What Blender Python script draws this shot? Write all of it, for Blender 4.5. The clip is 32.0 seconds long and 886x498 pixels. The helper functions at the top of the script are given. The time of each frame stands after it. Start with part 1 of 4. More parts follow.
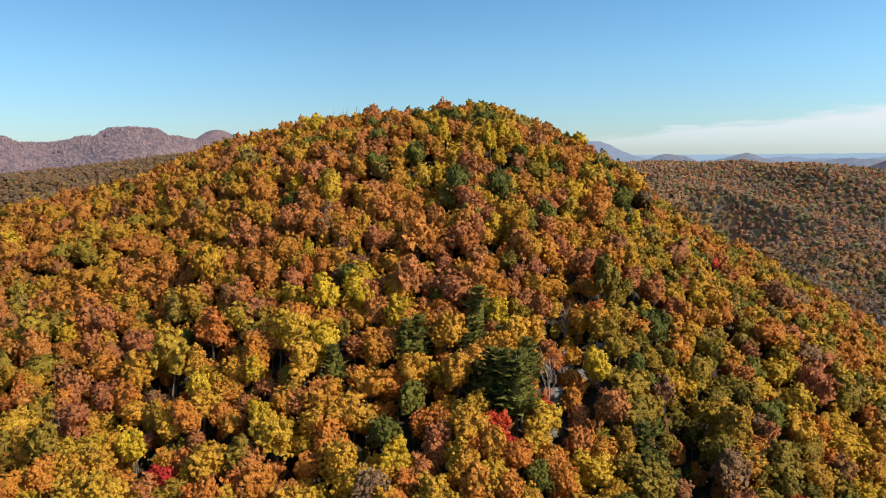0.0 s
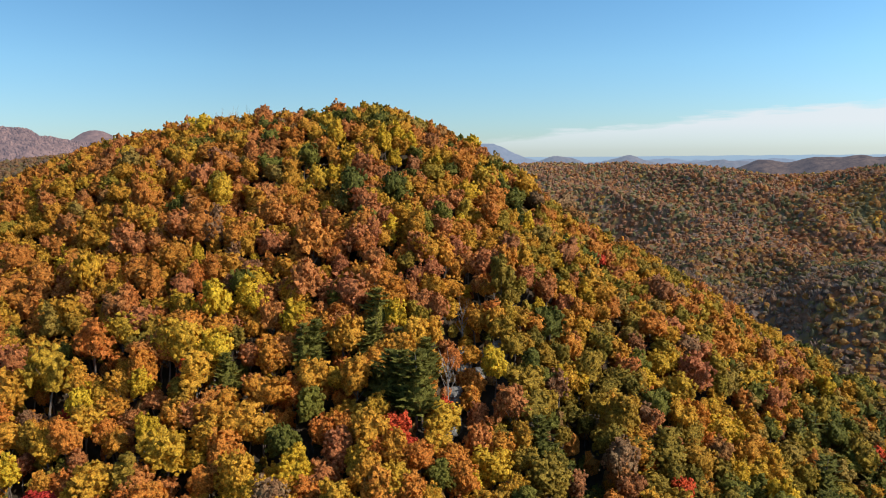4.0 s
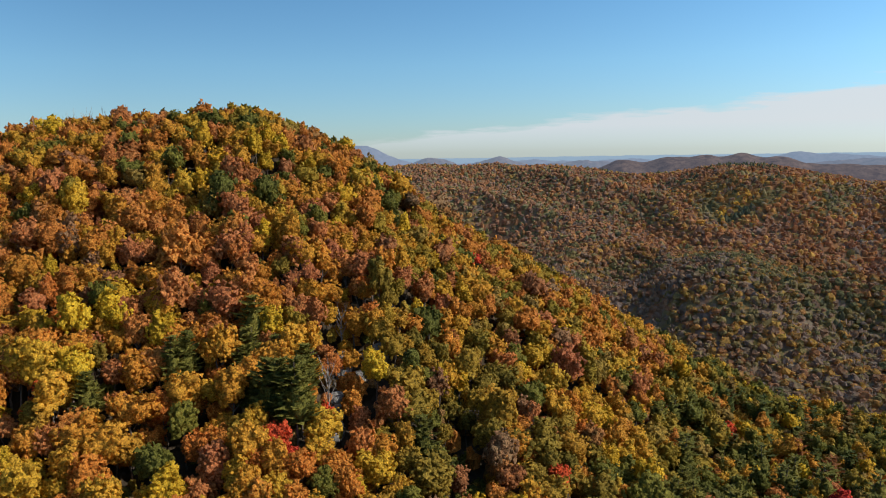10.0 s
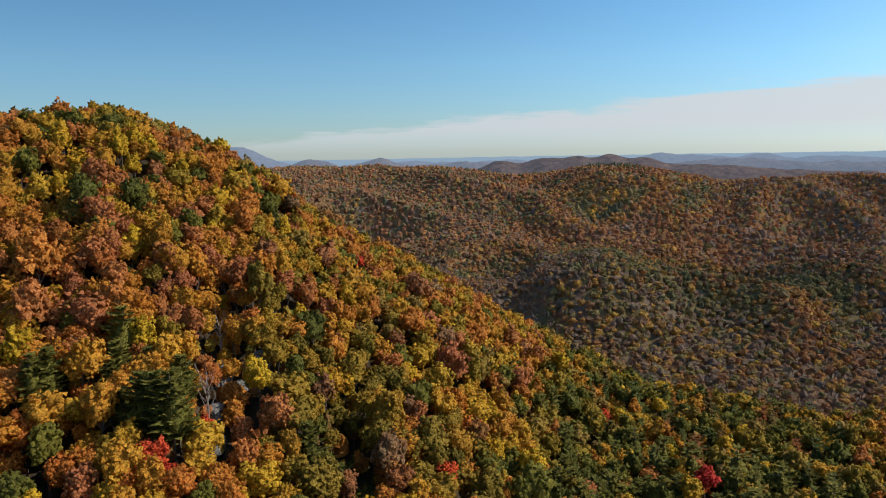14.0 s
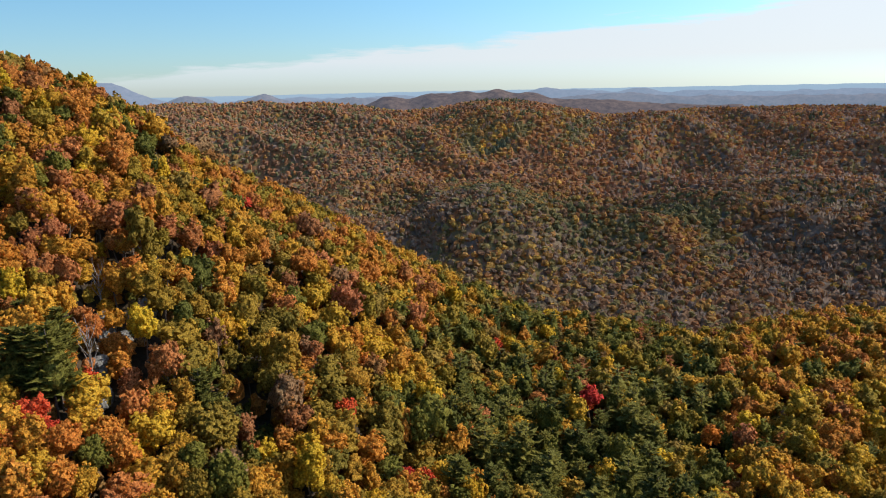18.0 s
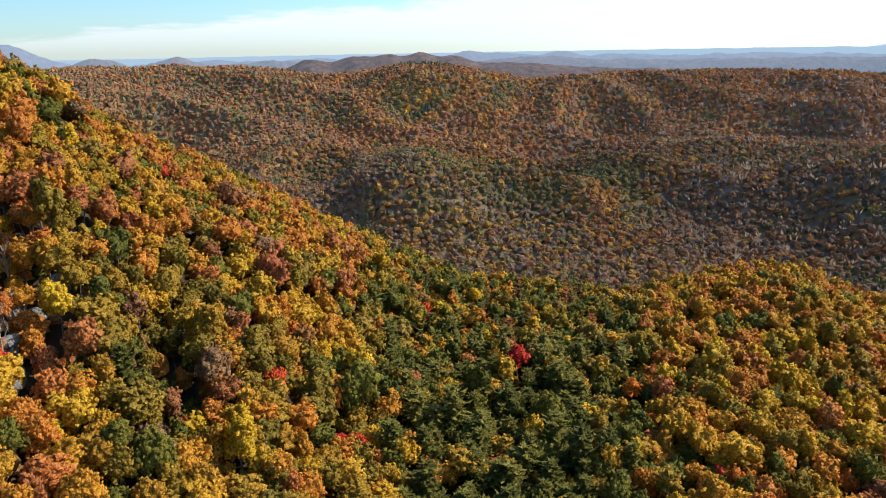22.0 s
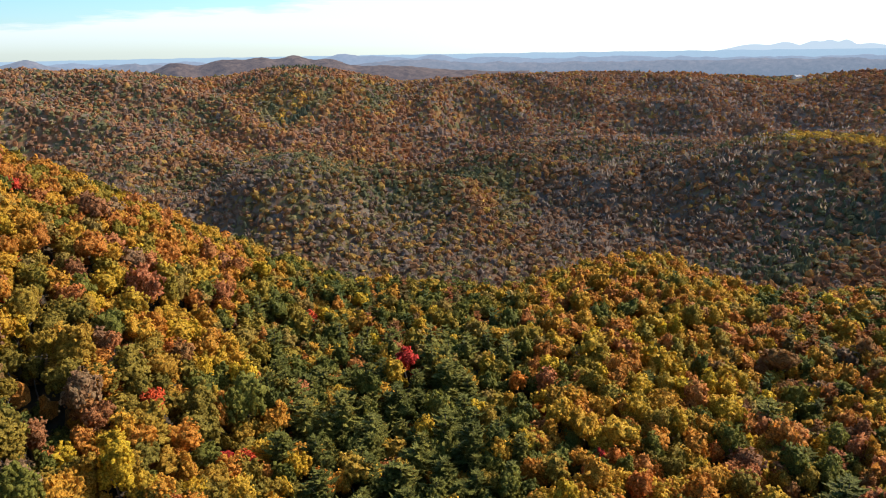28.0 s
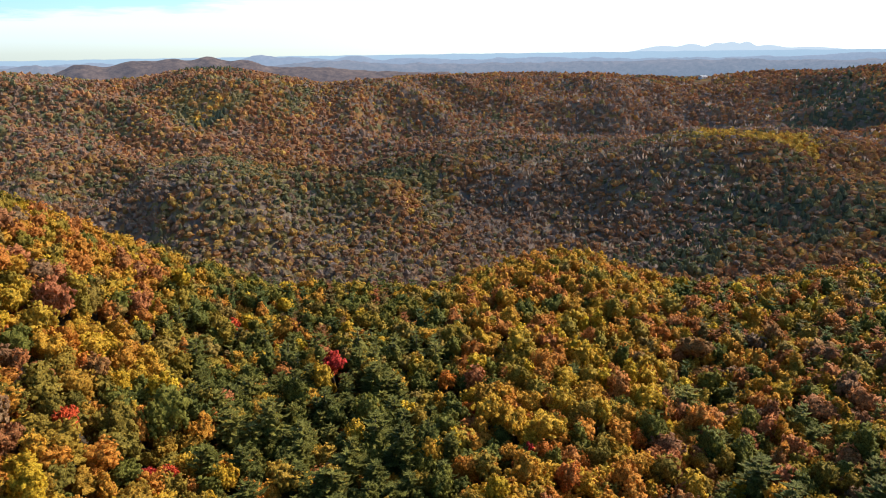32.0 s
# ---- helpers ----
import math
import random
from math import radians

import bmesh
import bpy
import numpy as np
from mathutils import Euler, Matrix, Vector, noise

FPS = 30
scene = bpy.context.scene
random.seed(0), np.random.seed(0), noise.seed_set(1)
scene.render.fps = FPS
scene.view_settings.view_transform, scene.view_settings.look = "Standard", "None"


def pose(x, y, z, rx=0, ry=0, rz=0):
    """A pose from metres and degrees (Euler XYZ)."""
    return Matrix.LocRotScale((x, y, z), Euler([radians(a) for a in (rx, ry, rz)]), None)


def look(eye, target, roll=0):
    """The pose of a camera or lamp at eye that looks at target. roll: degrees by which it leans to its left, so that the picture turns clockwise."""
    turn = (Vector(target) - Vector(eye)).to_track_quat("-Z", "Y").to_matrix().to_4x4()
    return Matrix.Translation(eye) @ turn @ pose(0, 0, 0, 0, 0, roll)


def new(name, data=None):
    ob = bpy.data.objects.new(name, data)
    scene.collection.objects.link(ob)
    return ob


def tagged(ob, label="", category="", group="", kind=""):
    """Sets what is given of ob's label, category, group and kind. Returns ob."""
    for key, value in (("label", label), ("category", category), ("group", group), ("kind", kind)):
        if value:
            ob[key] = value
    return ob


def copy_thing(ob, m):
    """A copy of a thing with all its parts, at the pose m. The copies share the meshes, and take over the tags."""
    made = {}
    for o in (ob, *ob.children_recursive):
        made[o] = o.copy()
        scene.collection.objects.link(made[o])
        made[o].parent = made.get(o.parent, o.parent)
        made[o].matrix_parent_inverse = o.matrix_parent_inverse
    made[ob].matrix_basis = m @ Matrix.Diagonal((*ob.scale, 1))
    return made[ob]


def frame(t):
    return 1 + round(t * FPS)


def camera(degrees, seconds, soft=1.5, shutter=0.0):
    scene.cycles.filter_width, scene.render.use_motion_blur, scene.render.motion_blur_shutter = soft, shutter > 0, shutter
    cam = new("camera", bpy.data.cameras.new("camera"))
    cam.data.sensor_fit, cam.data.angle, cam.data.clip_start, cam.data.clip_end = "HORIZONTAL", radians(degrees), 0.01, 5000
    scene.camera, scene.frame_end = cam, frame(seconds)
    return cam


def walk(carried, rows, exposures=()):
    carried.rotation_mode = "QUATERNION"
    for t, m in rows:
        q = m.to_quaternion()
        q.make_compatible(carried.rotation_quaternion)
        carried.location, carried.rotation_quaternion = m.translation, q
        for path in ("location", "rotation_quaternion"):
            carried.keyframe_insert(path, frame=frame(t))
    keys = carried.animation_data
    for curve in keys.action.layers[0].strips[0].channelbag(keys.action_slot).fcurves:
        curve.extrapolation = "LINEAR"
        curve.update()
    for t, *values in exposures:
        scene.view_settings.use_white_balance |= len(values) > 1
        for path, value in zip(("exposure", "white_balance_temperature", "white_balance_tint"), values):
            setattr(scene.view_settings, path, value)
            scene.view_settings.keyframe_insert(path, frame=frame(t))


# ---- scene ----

# The camera hovers in one place and pans to the right: seconds, yaw, pitch and roll in degrees.
EYE = Vector((0.0, 0.0, 200.0))
PATH = [
    (0, 0.00, -7.91, -0.68), (0.5, -1.34, -7.86, -0.54), (1, -2.56, -7.83, -0.40), (1.5, -3.68, -7.82, -0.30),
    (2, -4.83, -7.82, -0.27), (2.5, -5.96, -7.82, -0.30), (3, -6.95, -7.83, -0.40), (3.5, -7.79, -7.85, -0.54),
    (5.5, -10.24, -7.74, -0.66), (6, -11.00, -7.73, -0.69), (6.5, -11.69, -7.73, -0.71), (7, -12.35, -7.73, -0.74),
    (7.5, -13.21, -7.74, -0.76), (8, -14.34, -7.75, -0.79), (8.5, -15.62, -7.77, -0.85), (9, -16.64, -7.79, -0.90),
    (9.5, -17.55, -7.81, -0.94), (10, -18.56, -7.81, -0.97), (10.5, -19.73, -7.81, -0.99), (11, -20.77, -7.81, -1.00),
    (11.5, -21.91, -7.82, -1.00), (12, -23.05, -7.82, -1.01), (12.5, -24.26, -7.83, -1.03), (13, -25.64, -7.84, -1.04),
    (13.5, -26.97, -7.85, -1.04), (14, -28.16, -7.86, -1.04), (14.5, -29.94, -7.87, -1.03), (15.2, -31.75, -7.97, -1.03),
    (16.5, -34.63, -10.32, -1.11), (17, -35.43, -11.27, -1.17), (17.5, -36.21, -12.19, -1.21), (18, -36.98, -13.12, -1.23),
    (18.5, -37.69, -14.05, -1.23), (19, -38.33, -14.98, -1.23), (19.5, -38.91, -15.86, -1.20), (20, -39.50, -16.04, -1.17),
    (20.5, -40.47, -16.03, -1.15), (21, -41.48, -16.05, -1.12), (21.5, -42.25, -16.05, -1.09), (22, -43.03, -16.07, -1.06),
    (22.5, -44.27, -16.08, -1.05), (23, -45.14, -16.07, -1.04), (23.5, -45.80, -16.06, -1.02), (24, -46.42, -16.05, -0.99),
    (24.5, -47.04, -16.04, -0.98), (25, -47.86, -16.03, -0.97), (25.5, -48.72, -16.03, -0.96), (27.5, -51.96, -15.98, -0.91),
    (28, -52.90, -15.98, -0.90), (28.5, -53.93, -15.98, -0.89), (29, -54.82, -15.98, -0.90), (29.5, -55.62, -15.98, -0.91),
    (30, -56.37, -15.98, -0.91), (30.5, -57.12, -15.99, -0.89), (31, -57.81, -15.98, -0.86), (31.5, -58.54, -15.98, -0.84),
    (32, -59.23, -15.98, -0.83),
]


def facing(yaw, pitch, roll):
    a, b = radians(yaw), radians(pitch)
    ahead = Vector((-math.sin(a) * math.cos(b), math.cos(a) * math.cos(b), math.sin(b)))
    return look(EYE, EYE + 100 * ahead, roll)


cam = camera(64.47, 32.0, soft=1.0)
walk(cam, [(t, facing(y, p, r)) for t, y, p, r in PATH], [(0, 0.1), (6, 0.0), (13, -0.28), (14.5, -0.3), (16.5, -0.2), (19.5, 0.25), (25, 0.38), (32, 0.42)])

# ---- light ----
SUN_BEARING, SUN_HEIGHT = 116.0, 37.0
world = bpy.data.worlds.new("world")
scene.world = world
world.use_nodes = True


class Nodes:
    """Short hand for building a node tree."""

    def __init__(self, tree):
        self.tree = tree
        tree.nodes.clear()

    def add(self, kind, **values):
        n = self.tree.nodes.new(kind)
        for key, value in values.items():
            if key in n.inputs.keys():
                n.inputs[key].default_value = value
        return n

    def link(self, a, out, b, into):
        self.tree.links.new(a.outputs[out], b.inputs[into])

    def math(self, op, a, b=None, clamp=False):
        n = self.tree.nodes.new("ShaderNodeMath")
        n.operation, n.use_clamp = op, clamp
        for i, v in enumerate((a, b)):
            if v is None:
                continue
            if isinstance(v, (int, float)):
                n.inputs[i].default_value = v
            else:
                self.tree.links.new(v, n.inputs[i])
        return n.outputs[0]

    def ramp(self, fac, stops):
        n = self.tree.nodes.new("ShaderNodeValToRGB")
        while len(n.color_ramp.elements) < len(stops):
            n.color_ramp.elements.new(0.5)
        for e, (p, c) in zip(n.color_ramp.elements, stops):
            e.position, e.color = p, (*c, 1) if len(c) == 3 else c
        self.tree.links.new(fac, n.inputs[0])
        return n.outputs[0]

    def mix(self, fac, a, b, kind="MIX"):
        n = self.tree.nodes.new("ShaderNodeMix")
        n.data_type, n.blend_type = "RGBA", kind
        for i, v in ((0, fac), (6, a), (7, b)):
            if isinstance(v, (int, float)):
                n.inputs[i].default_value = v
            elif isinstance(v, tuple):
                n.inputs[i].default_value = (*v, 1)
            else:
                self.tree.links.new(v, n.inputs[i])
        return n.outputs[2]


def build_sky():
    n = Nodes(world.node_tree)
    sky = n.add("ShaderNodeTexSky")
    sky.sky_type, sky.sun_disc = "NISHITA", False
    sky.sun_elevation, sky.sun_rotation = radians(SUN_HEIGHT), radians(SUN_BEARING)
    sky.altitude, sky.air_density, sky.dust_density, sky.ozone_density = 400, 1.0, 0.25, 2.5
    # A long bank of thin white cloud lies low over the plain, thicker towards the sun.
    co = n.add("ShaderNodeTexCoord")
    xyz = n.add("ShaderNodeSeparateXYZ")
    n.link(co, "Generated", xyz, 0)
    height = xyz.outputs[2]
    bearing = n.math("ARCTAN2", xyz.outputs[0], xyz.outputs[1])
    stretch = n.add("ShaderNodeMapping")
    n.link(co, "Generated", stretch, 0)
    stretch.inputs["Scale"].default_value = (1.6, 1.6, 14.0)
    puff = n.add("ShaderNodeTexNoise", Scale=4.2, Detail=8.0, Roughness=0.6)
    n.link(stretch, 0, puff, 0)
    top = n.math("MULTIPLY", bearing, 0.088)
    top = n.math("MAXIMUM", top, 0.0)
    ragged = n.math("ADD", top, n.math("MULTIPLY", n.math("SUBTRACT", puff.outputs[0], 0.5), 0.06))
    cover = n.math("MULTIPLY", n.math("SUBTRACT", ragged, height), 95.0, clamp=True)
    low = n.math("MULTIPLY", height, 30.0, clamp=True)
    cover = n.math("MULTIPLY", n.math("MULTIPLY", cover, 0.88), n.math("ADD", n.math("MULTIPLY", low, 0.75), 0.25))
    veil = n.math("MULTIPLY", n.math("SUBTRACT", bearing, 0.95), 1.1, clamp=True)
    cover = n.math("MAXIMUM", cover, n.math("MULTIPLY", veil, 0.6))
    blue = n.ramp(n.math("MULTIPLY", height, 2.5, clamp=True), [(0.0, (0.72, 0.9, 1.13)), (0.3, (0.79, 1.12, 1.29)), (1.0, (0.65, 1.17, 1.36))])
    clear = n.mix(1.0, sky.outputs[0], blue, "MULTIPLY")
    paler = n.math("ADD", n.math("MULTIPLY", n.math("ADD", bearing, 0.1), 0.5, clamp=True), 1.0)
    gain = n.add("ShaderNodeCombineColor")
    for i in range(3):
        n.tree.links.new(paler, gain.inputs[i])
    clear = n.mix(1.0, clear, gain.outputs[0], "MULTIPLY")
    bank = n.mix(n.math("MULTIPLY", n.math("SUBTRACT", bearing, 0.5), 1.6, clamp=True), (8.1, 8.65, 9.2), (8.8, 9.1, 9.5))
    white = n.mix(cover, clear, bank)
    back = n.add("ShaderNodeBackground", Strength=0.093)
    n.tree.links.new(white, back.inputs[0])
    out = n.add("ShaderNodeOutputWorld")
    n.link(back, 0, out, 0)


build_sky()
sun_data = bpy.data.lights.new("sun", "SUN")
sun_data.energy, sun_data.angle, sun_data.color = 5.0, radians(0.55), (1.0, 0.93, 0.82)
sun = new("sun", sun_data)
b, h = radians(SUN_BEARING), radians(SUN_HEIGHT)
sun.matrix_world = look(Vector((0, 0, 900)) + 1500 * Vector((math.sin(b) * math.cos(h), math.cos(b) * math.cos(h), math.sin(h))), (0, 0, 900))


# ---- materials ----
def material(name):
    m = bpy.data.materials.new(name)
    m.use_nodes = True
    return m, Nodes(m.node_tree)


def leaf_material(name, stops, shift="object", glow=0.4):
    """Leaves: a hue for each tree out of the stops, twigs and clumps a little apart, and light that passes through."""
    m, n = material(name)
    if shift == "object":
        fac = n.add("ShaderNodeObjectInfo").outputs["Random"]
    else:
        at = n.add("ShaderNodeAttribute")
        at.attribute_name = "tone"
        fac = at.outputs["Fac"]
    co = n.add("ShaderNodeTexCoord")
    fine = n.add("ShaderNodeTexNoise", Scale=0.42, Detail=4.0, Roughness=0.7)
    n.link(co, "Object", fine, 0)
    leafy = n.add("ShaderNodeTexNoise", Scale=2.7, Detail=3.0, Roughness=0.7)
    n.link(co, "Object", leafy, 0)
    moved = n.math("ADD", fac, n.math("MULTIPLY", n.math("SUBTRACT", fine.outputs[0], 0.5), 0.75), clamp=True) if shift == "object" else fac
    hue = n.ramp(moved, stops)
    # Random leaf tone; its dark spots also stand in for shadows between leaves.
    value = n.math("ADD", n.math("MULTIPLY", leafy.outputs[0], 4.4), n.math("MULTIPLY", fine.outputs[0], 0.8))
    value = n.math("MAXIMUM", n.math("SUBTRACT", value, 1.4), 0.22)
    tint = n.add("ShaderNodeCombineColor")
    for i in range(3):
        n.tree.links.new(value, tint.inputs[i])
    colour = n.mix(1.0, hue, tint.outputs[0], "MULTIPLY")
    skin = n.add("ShaderNodeBsdfPrincipled", Roughness=0.62)
    skin.inputs["Specular IOR Level"].default_value = 0.08
    n.tree.links.new(colour, skin.inputs["Base Color"])
    ruffled = n.add("ShaderNodeBump", Strength=1.0, Distance=0.4)
    n.link(leafy, 0, ruffled, "Height")
    n.link(ruffled, 0, skin, "Normal")
    thin = n.add("ShaderNodeBsdfTranslucent")
    n.tree.links.new(colour, thin.inputs[0])
    mixed = n.add("ShaderNodeMixShader", Fac=glow)
    n.link(skin, 0, mixed, 1)
    n.link(thin, 0, mixed, 2)
    out = n.add("ShaderNodeOutputMaterial")
    n.link(mixed, 0, out, 0)
    return m


def far_woods_material(name, stops, size):
    """Woods far off: every crown of about that size differs from its neighbours, and is a little domed."""
    m, n = material(name)
    at = n.add("ShaderNodeAttribute")
    at.attribute_name = "tone"
    co = n.add("ShaderNodeTexCoord")
    crowns = n.add("ShaderNodeTexVoronoi", Scale=1.0 / size)
    n.link(co, "Object", crowns, 0)
    apart = n.add("ShaderNodeSeparateColor")
    n.link(crowns, "Color", apart, 0)
    twigs = n.add("ShaderNodeTexNoise", Scale=1.1, Detail=4.0, Roughness=0.75)
    n.link(co, "Object", twigs, 0)
    moved = n.math("ADD", at.outputs["Fac"], n.math("MULTIPLY", n.math("SUBTRACT", apart.outputs[0], 0.5), 0.07), clamp=True)
    hue = n.ramp(moved, stops)
    value = n.math("ADD", n.math("MULTIPLY", apart.outputs[1], 0.35), n.math("MULTIPLY", twigs.outputs[0], 0.8))
    value = n.math("ADD", value, 0.42)
    tint = n.add("ShaderNodeCombineColor")
    for i in range(3):
        n.tree.links.new(value, tint.inputs[i])
    colour = n.mix(1.0, hue, tint.outputs[0], "MULTIPLY")
    dome = n.add("ShaderNodeBump", Strength=0.5, Distance=size * 0.25)
    dome.invert = True
    n.link(crowns, "Distance", dome, "Height")
    skin = n.add("ShaderNodeBsdfDiffuse", Roughness=0.6)
    n.tree.links.new(colour, skin.inputs[0])
    n.link(dome, 0, skin, "Normal")
    thin = n.add("ShaderNodeBsdfTranslucent")
    n.tree.links.new(colour, thin.inputs[0])
    mixed = n.add("ShaderNodeMixShader", Fac=0.42)
    n.link(skin, 0, mixed, 1)
    n.link(thin, 0, mixed, 2)
    out = n.add("ShaderNodeOutputMaterial")
    n.link(mixed, 0, out, 0)
    return m


def earth_material(name, a, b, c, size, rough=0.95, bump=0.4):
    """Matt ground or rock in three colours, mottled at two sizes."""
    m, n = material(name)
    co = n.add("ShaderNodeTexCoord")
    big = n.add("ShaderNodeTexNoise", Scale=1.0 / size, Detail=6.0, Roughness=0.65)
    small = n.add("ShaderNodeTexNoise", Scale=7.0 / size, Detail=5.0, Roughness=0.7)
    n.link(co, "Object", big, 0)
    n.link(co, "Object", small, 0)
    both = n.math("ADD", n.math("MULTIPLY", big.outputs[0], 0.6), n.math("MULTIPLY", small.outputs[0], 0.4))
    colour = n.ramp(both, [(0.32, a), (0.5, b), (0.68, c)])
    skin = n.add("ShaderNodeBsdfPrincipled", Roughness=rough)
    skin.inputs["Specular IOR Level"].default_value = 0.2
    n.tree.links.new(colour, skin.inputs["Base Color"])
    lump = n.add("ShaderNodeBump", Strength=bump, Distance=size * 0.2)
    n.tree.links.new(small.outputs[0], lump.inputs["Height"])
    n.link(lump, 0, skin, "Normal")
    out = n.add("ShaderNodeOutputMaterial")
    n.link(skin, 0, out, 0)
    return m


def plain_material(name, colour, rough=0.8, vary=0.25, size=1.0):
    return earth_material(name, tuple(v * (1 - vary) for v in colour), colour, tuple(min(1, v * (1 + vary)) for v in colour), size, rough, 0.15)


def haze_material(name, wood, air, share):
    """Woods so far off that blue air veils them, painted here as a glow of their own surface; wood: their own colour.
    """
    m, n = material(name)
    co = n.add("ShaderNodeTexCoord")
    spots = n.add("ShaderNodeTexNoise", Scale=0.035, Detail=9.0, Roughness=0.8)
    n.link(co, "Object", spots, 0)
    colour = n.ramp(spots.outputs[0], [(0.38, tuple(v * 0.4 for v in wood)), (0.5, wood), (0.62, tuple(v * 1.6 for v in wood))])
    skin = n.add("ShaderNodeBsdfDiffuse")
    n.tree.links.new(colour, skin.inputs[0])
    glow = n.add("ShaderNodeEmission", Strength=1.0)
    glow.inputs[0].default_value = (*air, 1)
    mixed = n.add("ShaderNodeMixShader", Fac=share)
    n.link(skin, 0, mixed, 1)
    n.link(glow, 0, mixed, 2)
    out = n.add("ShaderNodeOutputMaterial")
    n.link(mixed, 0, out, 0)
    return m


# Distant mountain woods, with bluish haze put in as emission.
HAZED = haze_material("leafless_mountain_woods_in_haze", (0.22, 0.13, 0.1), (0.24, 0.26, 0.38), 0.3)
GOLD, AMBER, ORANGE, RUST = (0.46, 0.275, 0.03), (0.46, 0.235, 0.028), (0.46, 0.175, 0.034), (0.4, 0.148, 0.046)
OLIVE, GREEN, PINE, RED, BARE = (0.31, 0.205, 0.028), (0.14, 0.13, 0.024), (0.085, 0.1, 0.028), (0.6, 0.085, 0.036), (0.2, 0.125, 0.075)
BROWN, CRIMSON, DEEP = (0.25, 0.135, 0.045), (0.45, 0.04, 0.032), (0.09, 0.092, 0.02)
SPECIES = {
    "hickory": ([(0, OLIVE), (0.3, GOLD), (0.8, (0.48, 0.285, 0.022)), (1, AMBER)], "golden yellow hickory in full autumn leaf"),
    "beech": ([(0, (0.49, 0.29, 0.03)), (0.5, (0.49, 0.235, 0.03)), (1, (0.47, 0.18, 0.028))], "amber-leaved beech on the wooded mountainside"),
    "oak": ([(0, (0.52, 0.27, 0.03)), (0.4, (0.52, 0.21, 0.036)), (0.8, (0.47, 0.15, 0.03)), (1, (0.44, 0.165, 0.05))], "orange-leaved oak on the wooded mountainside"),
    "white_oak": ([(0, (0.5, 0.2, 0.038)), (0.4, (0.43, 0.165, 0.052)), (1, (0.37, 0.13, 0.055))], "rust-red oak with dry leaves among golden trees"),
    "chestnut_oak": ([(0, (0.16, 0.122, 0.022)), (0.3, (0.23, 0.155, 0.025)), (0.7, (0.31, 0.19, 0.026)), (1, (0.38, 0.195, 0.026))], "olive and amber chestnut oak turning colour"),
    "poplar": ([(0, (0.4, 0.25, 0.02)), (0.5, (0.5, 0.31, 0.025)), (1, (0.56, 0.37, 0.03))], "tall yellow poplar with pale gold leaves"),
    "brown_oak": ([(0, BROWN), (0.4, RUST), (0.7, (0.25, 0.11, 0.05)), (1, (0.24, 0.15, 0.075))], "russet brown oak with fading leaves"),
    "green_tree": ([(0, DEEP), (0.5, GREEN), (1, (0.165, 0.145, 0.025))], "still green broadleaved tree among autumn trees"),
    "pine": ([(0, (0.09, 0.086, 0.018)), (0.5, (0.125, 0.115, 0.023)), (1, (0.17, 0.143, 0.028))], "dark green pine with feathery boughs"),
    "red_maple": ([(0, CRIMSON), (0.35, RED), (0.8, (0.56, 0.1, 0.028)), (1, (0.56, 0.2, 0.03))], "bright scarlet maple among other trees"),
}
LEAVES = {k: leaf_material(k + "_leaves", v[0], glow=0.2 if k == "pine" else 0.33) for k, v in SPECIES.items()}
PALETTE = [GOLD, AMBER, ORANGE, RUST, BROWN, BARE, OLIVE, GREEN, PINE, RED]
WOODS = leaf_material("mixed_woods_leaves", [((i + 0.5) / 10, c) for i, c in enumerate(PALETTE)], "tone", 0.35)
# Leaf colours of the far woods, dulled to put some haze into them.
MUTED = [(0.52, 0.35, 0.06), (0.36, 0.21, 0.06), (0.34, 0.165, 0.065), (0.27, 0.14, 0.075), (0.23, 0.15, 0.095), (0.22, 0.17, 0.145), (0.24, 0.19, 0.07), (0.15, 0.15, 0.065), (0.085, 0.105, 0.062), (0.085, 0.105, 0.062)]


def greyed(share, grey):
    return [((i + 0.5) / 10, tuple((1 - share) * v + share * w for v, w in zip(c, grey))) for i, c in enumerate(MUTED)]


# Haze over these woods is put into their colours: greyed, mostly also lightened.
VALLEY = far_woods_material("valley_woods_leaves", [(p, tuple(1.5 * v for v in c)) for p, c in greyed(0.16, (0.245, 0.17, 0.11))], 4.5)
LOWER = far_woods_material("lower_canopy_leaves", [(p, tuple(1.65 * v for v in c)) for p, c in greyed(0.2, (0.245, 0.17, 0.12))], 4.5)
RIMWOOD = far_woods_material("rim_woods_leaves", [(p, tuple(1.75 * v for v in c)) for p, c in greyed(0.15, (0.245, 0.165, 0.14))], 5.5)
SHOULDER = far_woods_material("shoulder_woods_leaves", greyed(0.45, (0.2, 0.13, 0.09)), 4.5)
# Undergrowth takes the leaf colours, darkened to imitate shade below the trees.
BRUSH = leaf_material("undergrowth_leaves", [((i + 0.5) / 10, tuple(0.8 * v for v in c)) for i, c in enumerate(PALETTE)], "tone", 0.15)
BARK = plain_material("grey_brown_bark", (0.16, 0.125, 0.1), 0.9, 0.35, 0.5)
# Litter kept dark, so that sunlit gaps between trees pass for shaded ones.
SOIL = earth_material("leaf_littered_ground", (0.035, 0.027, 0.018), (0.06, 0.043, 0.027), (0.095, 0.065, 0.036), 9.0)
ROCK = earth_material("weathered_grey_rock", (0.09, 0.085, 0.078), (0.21, 0.2, 0.185), (0.42, 0.4, 0.37), 3.0, 0.85, 0.8)

